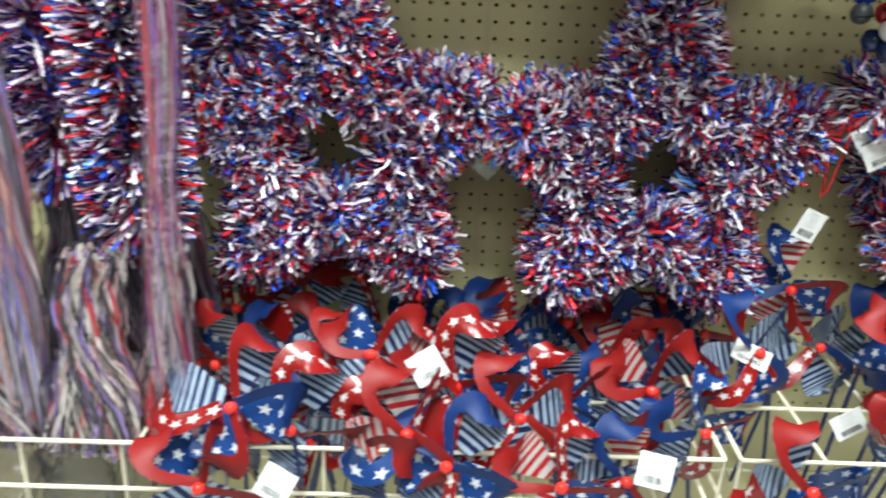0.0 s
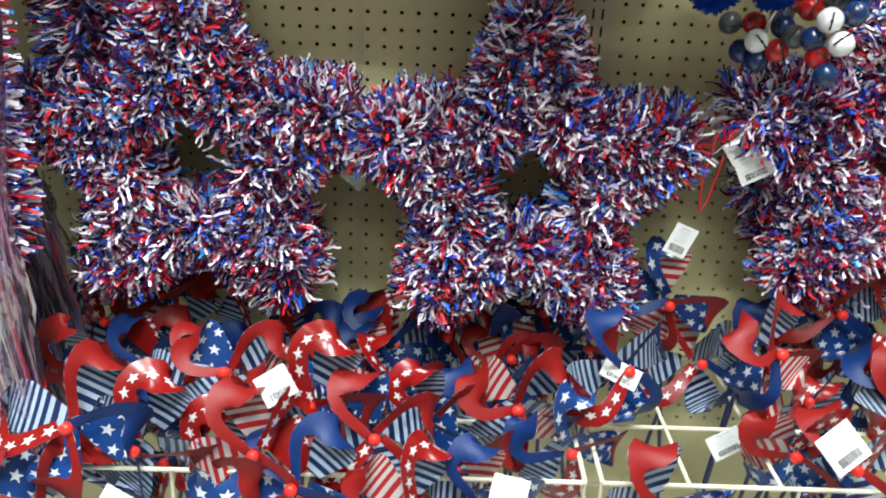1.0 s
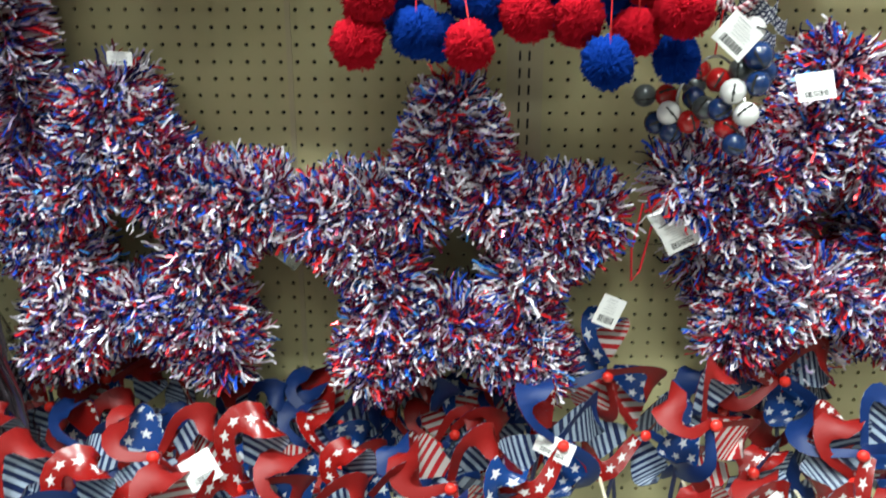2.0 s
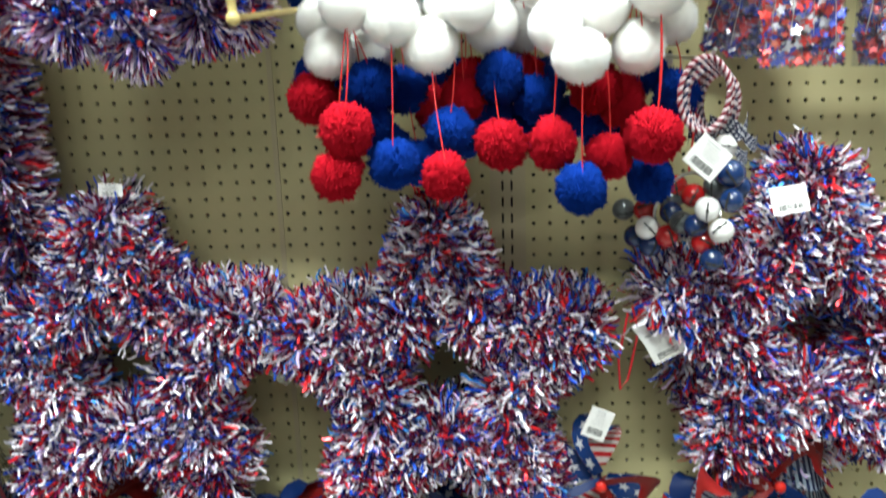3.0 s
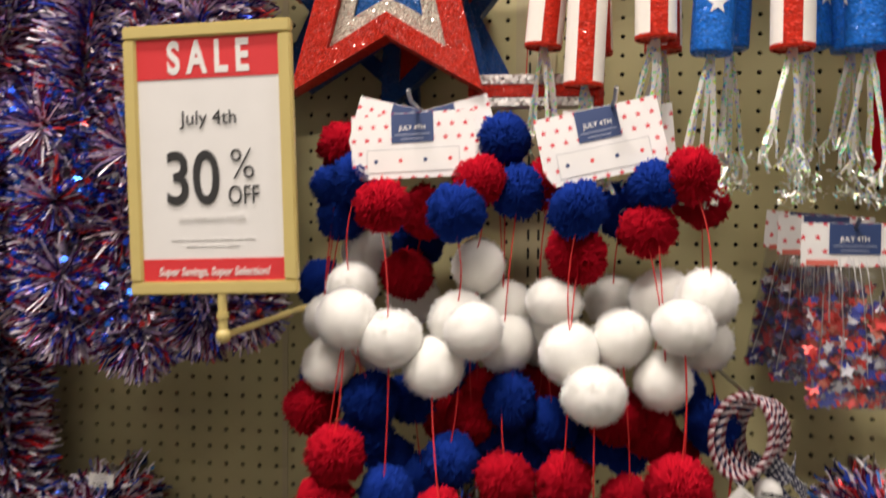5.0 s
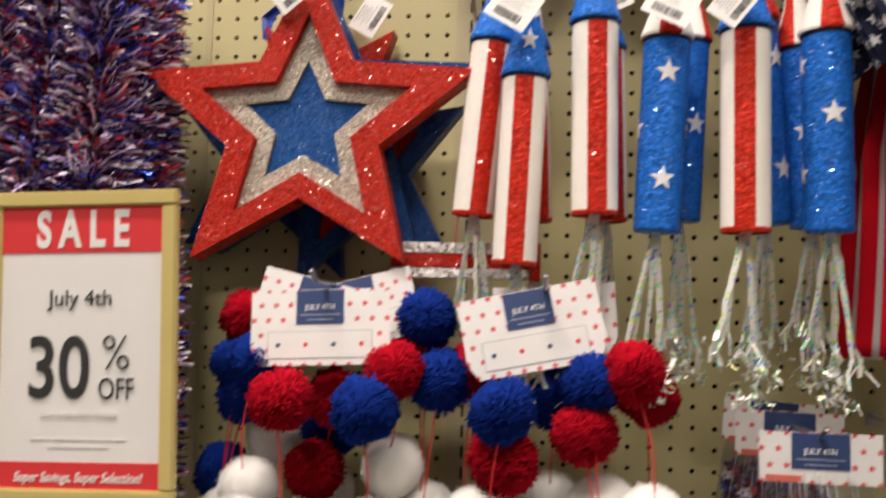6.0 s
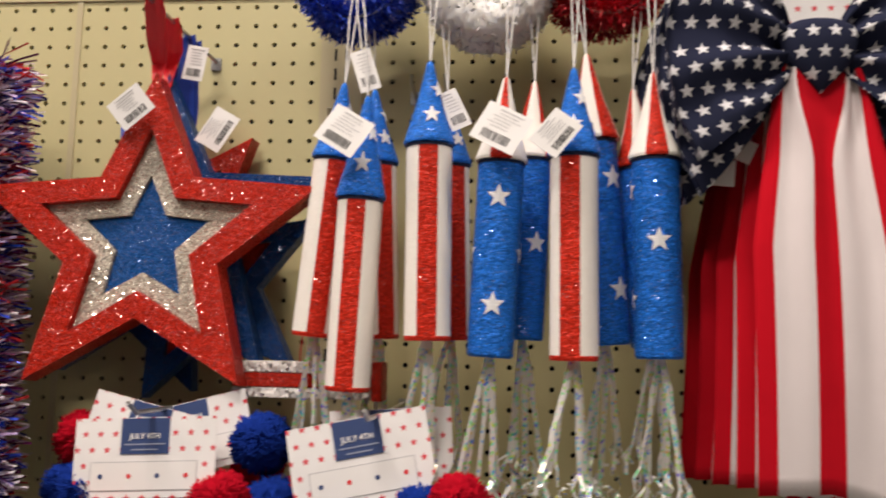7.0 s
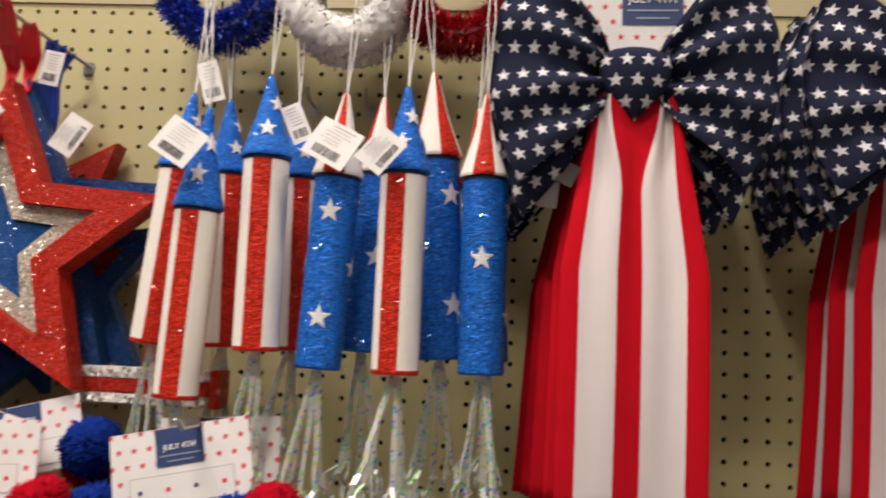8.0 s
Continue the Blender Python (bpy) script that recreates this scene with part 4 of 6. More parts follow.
def wrap_star(size, z, ang, r_at, name_mat):
    """A flat five-pointed star laid on a round body or cone."""
    verts, faces = [], []

    def put(dx, dz, off=0.0009):
        r = r_at(z + dz) + off
        a = ang + dx / max(r, 0.004)
        verts.append((r * math.sin(a), -r * math.cos(a), z + dz))
    put(0, 0)
    for ring in (0.5, 1.0):
        for p in star_points(0, 0, 0, size * ring, size * 0.42 * ring):
            put(p[0], p[2])
    for i in range(10):
        j = (i + 1) % 10
        faces.append((0, 1 + i, 1 + j))
        faces.append((1 + i, 11 + i, 11 + j, 1 + j))
    return mesh_of("star", verts, faces, name_mat)


def striped_shell(prof, n, mats, per):
    """Lathe whose faces change material every so many segments round it."""
    bm = lathe(bmesh.new(), prof, n)
    bmesh.ops.recalc_face_normals(bm, faces=bm.faces[:])
    for f in bm.faces:
        c = f.calc_center_median()
        if abs(c.x) + abs(c.y) < 1e-4:
            continue
        if prof[0][1] < 1e-6 and c.z < 0.003:
            continue
        a = math.atan2(c.x, -c.y) % (2 * math.pi)
        part_of = (a / (4 * math.pi / per) + 0.5) % 1.0 - 0.5
        f.material_index = 0 if abs(part_of) < 0.21 else 1
    return bm


def body_profile():
    r = ROCKET_R
    return [(0, 0), (r * 0.93, 0), (r, 0.0025), (r, ROCKET_H - 0.002), (r * 0.95, ROCKET_H), (0, ROCKET_H)]


def cone_profile():
    r = ROCKET_R
    return [(0, ROCKET_H + 0.0003), (r * 1.12, ROCKET_H + 0.0005), (r * 1.14, ROCKET_H + 0.003), (r * 0.62, ROCKET_H + CONE_H * 0.45), (r * 0.14, ROCKET_H + CONE_H * 0.96), (0, ROCKET_H + CONE_H)]


def rocket_meshes(kind):
    out = {}
    if kind == "striped":
        out["body"] = (striped_shell(body_profile(), 72, None, 6), (M_WOUND_RED, M_FOAM_WHITE))
        out["cone"] = (lathe(bmesh.new(), cone_profile(), 32), (M_WOUND_BLUE,))
    else:
        out["body"] = (lathe(bmesh.new(), body_profile(), 36), (M_WOUND_BLUE,))
        out["cone"] = (striped_shell(cone_profile(), 72, None, 6), (M_WOUND_RED, M_FOAM_WHITE))
    res = {}
    for k, (bm, ms) in out.items():
        me = bpy.data.meshes.new(k)
        bmesh.ops.recalc_face_normals(bm, faces=bm.faces[:])
        bm.to_mesh(me)
        bm.free()
        for m in ms:
            me.materials.append(m)
        res[k] = me
    return res


ROCKET_MESH = {k: rocket_meshes(k) for k in ("striped", "starry")}


def ring_mesh(name, prof, material):
    bm = lathe(bmesh.new(), prof, 32)
    bmesh.ops.recalc_face_normals(bm, faces=bm.faces[:])
    me = bpy.data.meshes.new(name)
    bm.to_mesh(me)
    bm.free()
    me.materials.append(material)
    return me


# A thin dark ring paints the shade where the nose meets the body.
NECK = ring_mesh("neck", [(ROCKET_R * 0.9, ROCKET_H - 0.0035), (ROCKET_R * 1.03, ROCKET_H - 0.003), (ROCKET_R * 1.03, ROCKET_H - 0.0002), (ROCKET_R * 0.9, ROCKET_H - 0.0001)], M_NECK_SHADE)
TAIL_RIM = ring_mesh("rim", [(ROCKET_R * 0.9, -0.0022), (ROCKET_R * 0.985, -0.0018), (ROCKET_R * 1.012, 0.0008), (ROCKET_R * 1.004, 0.0026), (ROCKET_R * 0.9, 0.0027)], M_WOUND_RED)


def cone_r(z):
    t = max(0.0, min(1.0, (z - ROCKET_H) / CONE_H))
    return ROCKET_R * (1.14 - t * 1.04)


def rocket(kind, top, bot, spin, peg, seed, label="", nose=1.0, stars=((0.0, 0.05), (0.0, 0.153), (1.5, 0.1), (-1.5, 0.1))):
    """Foam rocket from its tail point to its nose, on a cord from the peg, foil strips below."""
    rr = np.random.default_rng(seed)
    top, bot = Vector(top), Vector(bot)
    axis = (top - bot)
    s = axis.length / (ROCKET_H + CONE_H * nose)
    o = thing("foam_rocket", bot, label or ("white foam rocket with red glitter stripes and a blue nose" if kind == "striped" else "blue glitter foam rocket with white stars and a striped nose"), "rocket", "foam rockets on pegs")
    m = axis.to_track_quat("Z", "Y").to_matrix().to_4x4() @ pose(0, 0, 0, 0, 0, spin) @ Matrix.Diagonal((s, s, s, 1))
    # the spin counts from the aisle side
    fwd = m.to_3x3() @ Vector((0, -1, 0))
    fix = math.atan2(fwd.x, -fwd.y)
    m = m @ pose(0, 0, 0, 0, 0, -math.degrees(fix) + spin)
    hang("body", ROCKET_MESH[kind]["body"], o, "", m)
    mc = m @ Matrix.Translation((0, 0, ROCKET_H)) @ Matrix.Diagonal((1, 1, nose, 1)) @ Matrix.Translation((0, 0, -ROCKET_H))
    hang("cone", ROCKET_MESH[kind]["cone"], o, "pointed glitter nose", mc)
    hang("neck", NECK, o, "dark ring for the shade under the nose", m)
    if kind == "striped":
        hang("rim", TAIL_RIM, o, "red glitter tail edge", m)
        for a, z in ((0.15, 0.028), (2.2, 0.03), (-2.0, 0.03), (0.9, 0.055)):
            hang("star", wrap_star(0.010, ROCKET_H + z, a, cone_r, M_STAR_WHITE), o, "white star", mc)
    else:
        for a, z in stars:
            hang("star", wrap_star(0.0125, z, a, lambda zz: ROCKET_R, M_STAR_WHITE), o, "white star", m)
    tip = top
    pk = Vector(peg)
    for sgn in (-1, 1):
        part("cord", tube(bmesh.new(), [tip - Vector((0, 0, 0.004)), tip.lerp(pk, 0.5) + Vector((0.004 * sgn, 0, 0)), pk], 0.0009, 5), M_PAPER, o, "pale hanging cord")
    # two or three bunches of flat strips that part below the tail
    legs = [(-0.020, 5), (0.017, 4), (rr.uniform(-0.006, 0.006), 3)]
    lean = rr.uniform(-0.010, 0.010)
    for leg, count in legs:
        leg_end = leg * rr.uniform(0.75, 1.35) + lean
        leg_len, leg_back = rr.uniform(0.130, 0.175), rr.normal() * 0.010
        for j in range(count):
            sp = leg_end + (j - count / 2) * 0.0032
            ln, w = leg_len * rr.uniform(0.9, 1.05), rr.uniform(0.0013, 0.0030)
            d, turn = rr.uniform(-0.5, 0.5), rr.uniform(-0.5, 0.6)
            verts, faces = [], []
            for q in range(10):
                t = q / 9
                p = bot + Vector((rr.normal() * 0.0006 + sp * t ** 0.8 + 0.002 * math.sin(3 * t + j), leg_back * t + 0.002 * j * t, 0.003 - ln * t))
                if t > 0.85:
                    p += Vector((rr.normal() * 0.005, rr.normal() * 0.005, rr.uniform(0, 0.008)))
                tw = d + t * turn
                sd = Vector((math.cos(tw), math.sin(tw), 0)) * w
                verts += [p - sd, p + sd]
                if q:
                    k = len(verts)
                    faces.append((k - 4, k - 3, k - 1, k - 2))
            hang("foil_strip", mesh_of("foil_strip", verts, faces, M_HOLO), o)
    m_end = 46
    c = np.array(bot) + np.stack([lean + rr.normal(size=m_end) * 0.011, rr.normal(size=m_end) * 0.008, -0.168 + np.abs(rr.normal(size=m_end)) * 0.020], 1)
    tagged(hang("crinkled_foil", strips_mesh("crinkled_foil", c, unit(rr.normal(size=(m_end, 3)) + np.array([0, 0, -0.6])), 0.009, 0.0028, M_HOLO, 0.6, 0.2, 3), o, "crinkled silver ends of the foil strips"), kind="stuff")
    return o


M_HOLO = bpy.data.materials.new("holographic_film")
M_HOLO.use_nodes = True
nt = M_HOLO.node_tree
pb = nt.nodes["Principled BSDF"]
tc = nt.nodes.new("ShaderNodeTexCoord")
vo = nt.nodes.new("ShaderNodeTexVoronoi")
vo.inputs["Scale"].default_value = 420
nt.links.new(tc.outputs["Object"], vo.inputs["Vector"])
sp = nt.nodes.new("ShaderNodeSeparateColor")
nt.links.new(vo.outputs["Color"], sp.inputs[0])
hs = nt.nodes.new("ShaderNodeCombineColor")
hs.mode = "HSV"
hs.inputs[1].default_value = 0.8
hs.inputs[2].default_value = 0.95
nt.links.new(math_node(nt, "ADD", math_node(nt, "MULTIPLY", sp.outputs[0], 0.62), 0.08), hs.inputs[0])
col = mix_rgb(nt, math_node(nt, "GREATER_THAN", sp.outputs[2], 0.76), (0.92, 0.91, 0.86), hs.outputs[0])
nt.links.new(col, pb.inputs["Base Color"])
pb.inputs["Metallic"].default_value = 0.48
pb.inputs["Roughness"].default_value = 0.40

ROCKET_PEGS = [(0.365, 2.372), (0.457, 2.372), (0.54, 2.372), (0.603, 2.372), (0.68, 2.372)]
for px, pz in ROCKET_PEGS:
    peg_hook(px, pz, 0.26)
P1, P2, P3, P4, P5 = [(x, z) for x, z in ROCKET_PEGS]
ONE = ((0.0, 0.11), (1.55, 0.055), (-1.55, 0.055), (1.55, 0.16), (-1.55, 0.16))
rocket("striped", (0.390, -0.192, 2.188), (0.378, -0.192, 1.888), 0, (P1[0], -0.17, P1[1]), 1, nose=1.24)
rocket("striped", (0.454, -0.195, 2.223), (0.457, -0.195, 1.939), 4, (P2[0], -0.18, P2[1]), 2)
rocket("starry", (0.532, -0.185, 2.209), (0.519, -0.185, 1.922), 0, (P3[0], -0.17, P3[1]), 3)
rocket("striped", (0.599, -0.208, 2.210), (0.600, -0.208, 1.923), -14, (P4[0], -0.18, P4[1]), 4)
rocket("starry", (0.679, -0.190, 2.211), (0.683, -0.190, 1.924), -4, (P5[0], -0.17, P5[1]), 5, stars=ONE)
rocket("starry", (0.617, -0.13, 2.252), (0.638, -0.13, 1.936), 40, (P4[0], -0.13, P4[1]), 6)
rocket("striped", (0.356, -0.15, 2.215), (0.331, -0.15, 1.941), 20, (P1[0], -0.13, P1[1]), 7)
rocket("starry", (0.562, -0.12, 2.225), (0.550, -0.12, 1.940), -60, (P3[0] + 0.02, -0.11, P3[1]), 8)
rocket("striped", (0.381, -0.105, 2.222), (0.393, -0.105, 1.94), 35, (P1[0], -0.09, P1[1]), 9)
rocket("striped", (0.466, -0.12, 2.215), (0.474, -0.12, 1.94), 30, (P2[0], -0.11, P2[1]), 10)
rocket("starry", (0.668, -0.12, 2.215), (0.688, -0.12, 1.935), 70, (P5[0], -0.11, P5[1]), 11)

# ---------------------------------------------------------------- bows with striped tails


def bow_wing(side, drop, reach, back):
    """One gathered loop of the bow: a folded sheet, wide outside, pinched at the knot."""
    nu, nv = 14, 30
    verts, uvs, faces = [], [], []
    for layer in (0, 1):
        for i in range(nu + 1):
            u = i / nu
            half = 0.022 + 0.084 * u ** 0.75
            for j in range(nv + 1):
                v = -1 + 2 * j / nv
                x = side * (0.022 + reach * u * (1 - 0.26 * v * v))
                z = v * half - drop * u + 0.018 * u * (1 if v > 0 else 0.4)
                pleat = math.cos(v * 3.2 * math.pi + 0.6 * side) * 0.008 * (1.15 - u * 0.6) * (1 - 0.85 * v ** 6) + 0.006 * noise.noise(Vector((u * 4, v * 3, side * 5 + drop * 50)))
                bulge = 0.020 * math.sin(min(1.0, u * 1.05) * math.pi) ** 0.8
                y = (-bulge + pleat if layer == 0 else 0.010 + 0.3 * pleat) + back
                verts.append((x, y, z))
                uvs.append((side * u * reach * 1.05 + layer * 0.4, v * (0.3 * 0.085 + 0.7 * half) * 1.05 + 0.015))
    w = nv + 1
    off = (nu + 1) * w
    for layer in (0, 1):
        for i in range(nu):
            for j in range(nv):
                a = layer * off + i * w + j
                q = (a, a + w, a + w + 1, a + 1)
                faces.append(q if (side > 0) == (layer == 0) else q[::-1])
    for j in range(nv):
        faces.append((nu * w + j, off + nu * w + j, off + nu * w + j + 1, nu * w + j + 1))
    return mesh_of("wing", verts, faces, M_BOW, uvs, soft=True)


def tail_sheet(top_w, bot_w, top_z, bot_z, lean, bounds, seed, name="tail"):
    """Cloth tail sewn of red and white strips, gathered at the top, with a slanted lower edge."""
    nu, nv = 40, 26
    rr = random.Random(seed)
    ph = rr.uniform(0, 6)
    verts, faces, idx = [], [], []
    marks = [0.0] + list(bounds) + [1.0]
    gathered = [0.0, 0.07, 0.15, 0.83, 0.92, 1.0]
    for i in range(nv + 1):
        t = i / nv
        for j in range(nu + 1):
            s = j / nu
            ww = top_w + (bot_w - top_w) * min(1.0, t * 2.2) ** 0.8
            g = min(1.0, t / 0.28)
            g = g * g * (3 - 2 * g)
            now = [p + (q - p) * g for p, q in zip(gathered, marks)]
            k = max(i2 for i2 in range(len(marks) - 1) if s >= marks[i2] - 1e-9)
            s2 = now[k] + (now[k + 1] - now[k]) * (s - marks[k]) / (marks[k + 1] - marks[k])
            x = (s2 - 0.5) * ww + lean * t
            z = top_z + (bot_z - top_z) * t - (0.020 * abs(s - 0.45) + 0.012 * s) * t * 1.2 + 0.012 * t
            y = 0.005 * math.sin(s * 9 + ph) * (1 - t * 0.5) + 0.004 * math.sin(s * 23 + ph * 2) * (1 - t) - 0.02 * math.sin(t * 2.2)
            verts.append((x, y, z))
    for i in range(nv):
        for j in range(nu):
            a = i * (nu + 1) + j
            faces.append((a, a + nu + 1, a + nu + 2, a + 1))
            s = (j + 0.5) / nu
            k = sum(1 for b in bounds if s > b)
            idx.append(k % 2)
    me = mesh_of(name, verts, faces, [M_RED_CLOTH, M_WHITE_CLOTH], None, idx, True)
    return me


def make_bow(at, label, seed):
    o = thing("ribbon_bow", at, label, "bow", "star bows with striped tails")
    for side in (-1, 1):
        hang("wing", bow_wing(side, 0.004 if side < 0 else 0.0, 0.112, -0.004), o, "gathered navy cloth with white stars", Matrix())
        hang("wing", bow_wing(side, 0.034, 0.104, 0.020), o, "lower loop of navy star cloth", Matrix())
    bm = bmesh.new()
    bmesh.ops.create_uvsphere(bm, u_segments=20, v_segments=12, radius=1.0)
    for v in bm.verts:
        low = max(0.0, -v.co.z)
        v.co = Vector((v.co.x * 0.034 * (1 + 0.20 * v.co.z - 0.35 * low * low), v.co.y * 0.017 * (1 - 0.4 * low) - 0.012, math.copysign(abs(v.co.z) ** 0.75, v.co.z) * (0.026 if v.co.z > 0 else 0.045 - 0.012 * abs(v.co.x))))
    uvl = bm.loops.layers.uv.new("UVMap")
    for f in bm.faces:
        for lp in f.loops:
            lp[uvl].uv = (lp.vert.co.x, lp.vert.co.z)
    part("knot", bm, M_BOW, o, "navy star cloth knot", True, Matrix())
    sh = hang("tail", tail_sheet(0.062, 0.132, -0.004, -0.402, 0.0, (0.125, 0.375, 0.55, 0.85), seed), o, "long striped red and white cloth tail", pose(0.002, -0.006, 0))
    md = sh.modifiers.new("thick", "SOLIDIFY")
    md.thickness = 0.001
    return o


def care_tag(parent, dx, dy, dz, w, h, ry):
    part("care_tag", one_box((-w / 2, -0.0003, -h / 2), (w / 2, 0.0003, h / 2)), M_PAPER, parent, "white sewn-in care tag", m=pose(dx, dy, dz, 0, ry, 0))


bow = make_bow((0.817, -0.245, 2.211), "navy star-print bow with long red and white striped tails", 3)
for dx, dy, dz, ry in ((-0.002, 0.048, -0.004, 0.8), (-0.005, 0.095, -0.010, 2.0), (-0.008, 0.142, -0.014, 2.6), (-0.010, 0.185, -0.020, 3.4)):
    copy_thing(bow, pose(0.817 + dx, -0.245 + dy, 2.213 + dz, 0, ry, 2))
bow2 = make_bow((1.125, -0.20, 2.215), "navy star-print bow with striped tails on a further peg", 8)
for dx, dy, dz, ry in ((-0.006, 0.045, -0.012, 1.5), (-0.01, 0.09, -0.006, 2.5), (-0.01, 0.14, -0.02, 3.5)):
    copy_thing(bow2, pose(1.125 + dx, -0.2 + dy, 2.215 + dz, 0, ry, -4))
care_tag(bow, -0.062, 0.03, -0.085, 0.03, 0.022, 25)
care_tag(bow, -0.075, 0.034, -0.108, 0.02, 0.026, 5)
peg_hook(0.823, 2.33, 0.29)
peg_hook(1.115, 2.34, 0.24)
bc = thing("bow_header", (0.84, -0.245, 2.28), "white star-dotted header card with a navy label above the bow", "card")
header_card(bc, 0.836, -0.236, 2.263, 0.17, 0.115, 1, "JULY 4TH", 0, False)

# ---------------------------------------------------------------- small tinsel rings


def fluffy_ring(cx, y, cz, r, thick, parent):
    """A soft lumpy white roll bent into a ring."""
    verts, faces = [], []
    nu, nv = 150, 36
    for i in range(nu):
        a = 2 * math.pi * i / nu
        for j in range(nv):
            b = 2 * math.pi * j / nv
            d = Vector((math.cos(a) * math.cos(b), math.sin(b), math.sin(a) * math.cos(b)))
            p = Vector((math.cos(a), 0, math.sin(a))) * r + d * thick
            k = 1 + 0.14 * noise.noise(p * 90 + Vector((cx, y * 50, 0))) + 0.22 * noise.noise(p * 420)
            q = Vector((math.cos(a), 0, math.sin(a))) * r + d * thick * k
            verts.append((cx + q.x, y + q.y, cz + q.z))
    for i in range(nu):
        for j in range(nv):
            faces.append((i * nv + j, i * nv + (j + 1) % nv, (i + 1) % nu * nv + (j + 1) % nv, (i + 1) % nu * nv + j))
    hang("fluff", mesh_of("fluff", verts, faces, M_FLUFF, soft=True), parent)
    n = 1700
    a, b = RNG.uniform(0, 2 * math.pi, n), RNG.uniform(0, 2 * math.pi, n)
    d = np.stack([np.cos(a) * np.cos(b), np.sin(b), np.sin(a) * np.cos(b)], 1)
    foot = np.stack([cx + np.cos(a) * r, np.full(n, y), cz + np.sin(a) * r], 1) + d * thick * 0.85
    me = strips_mesh("loose_fluff", foot, unit(d + RNG.normal(size=(n, 3)) * 0.45), thick * RNG.uniform(0.2, 0.5, n), 0.0016, M_FLUFF, 0.5, 0.2, 3)
    smooth(me)
    me.normals_split_custom_set_from_vertices(np.repeat(unit(d + RNG.normal(size=d.shape) * 0.2), 8, 0).tolist())
    tagged(hang("loose_fluff", me, parent), kind="stuff")


def tinsel_ring(cx, y, cz, r, reach, material, n, label):
    o = thing("tinsel_ring", (cx, y, cz), label, "wreath", "small tinsel rings")
    pts = [(cx + r * math.cos(a), y, cz + r * math.sin(a)) for a in np.linspace(0, 2 * math.pi, 25)[:-1]]
    part("wire_ring", tube(bmesh.new(), pts, 0.002, 6, True), M_STEEL, o)
    if material is M_FLUFF:
        fluffy_ring(cx, y, cz, r, reach * 0.9, o)
    else:
        tagged(hang("tinsel", tinsel_mesh("tinsel", pts, n, reach, 0.0014, material, True), o), kind="stuff")
    peg_hook(cx, cz + r + 0.004, abs(y) + 0.06)
    return o


for d in (0.0, 0.04):
    tinsel_ring(0.354, -0.11 + d, 2.360, 0.056, 0.022, M_TINSEL_BLUE, 5500, "blue tinsel ring hung on a peg")
    tinsel_ring(0.508, -0.11 + d, 2.353, 0.056, 0.0245, M_FLUFF, 7000, "white fluffy tinsel ring hung on a peg")
    tinsel_ring(0.642, -0.11 + d, 2.361, 0.056, 0.022, M_TINSEL_RED, 5500, "red tinsel ring hung on a peg")

# ---------------------------------------------------------------- bags of tinsel stars
M_BAG_FILM = clear_film("bag_film", 0.30, (0.90, 0.90, 0.92), 0.035, 0.9)
M_CONFETTI = foil("confetti", [(0, (0.6, 0.6, 0.64)), (0.2, (0.68, 0.05, 0.04)), (0.58, (0.06, 0.09, 0.5)), (0.82, (0.04, 0.04, 0.16)), (0.92, (0.7, 0.2, 0.14))], 0.3, 0.25)
# Darker foil for bags further back; their shade is put into its colours.
M_CONFETTI_SHADED = foil("shaded_confetti", [(0, (0.04, 0.03, 0.08)), (0.35, (0.36, 0.02, 0.03)), (0.66, (0.04, 0.06, 0.3)), (0.92, (0.5, 0.48, 0.52))], 0.35, 0.2)


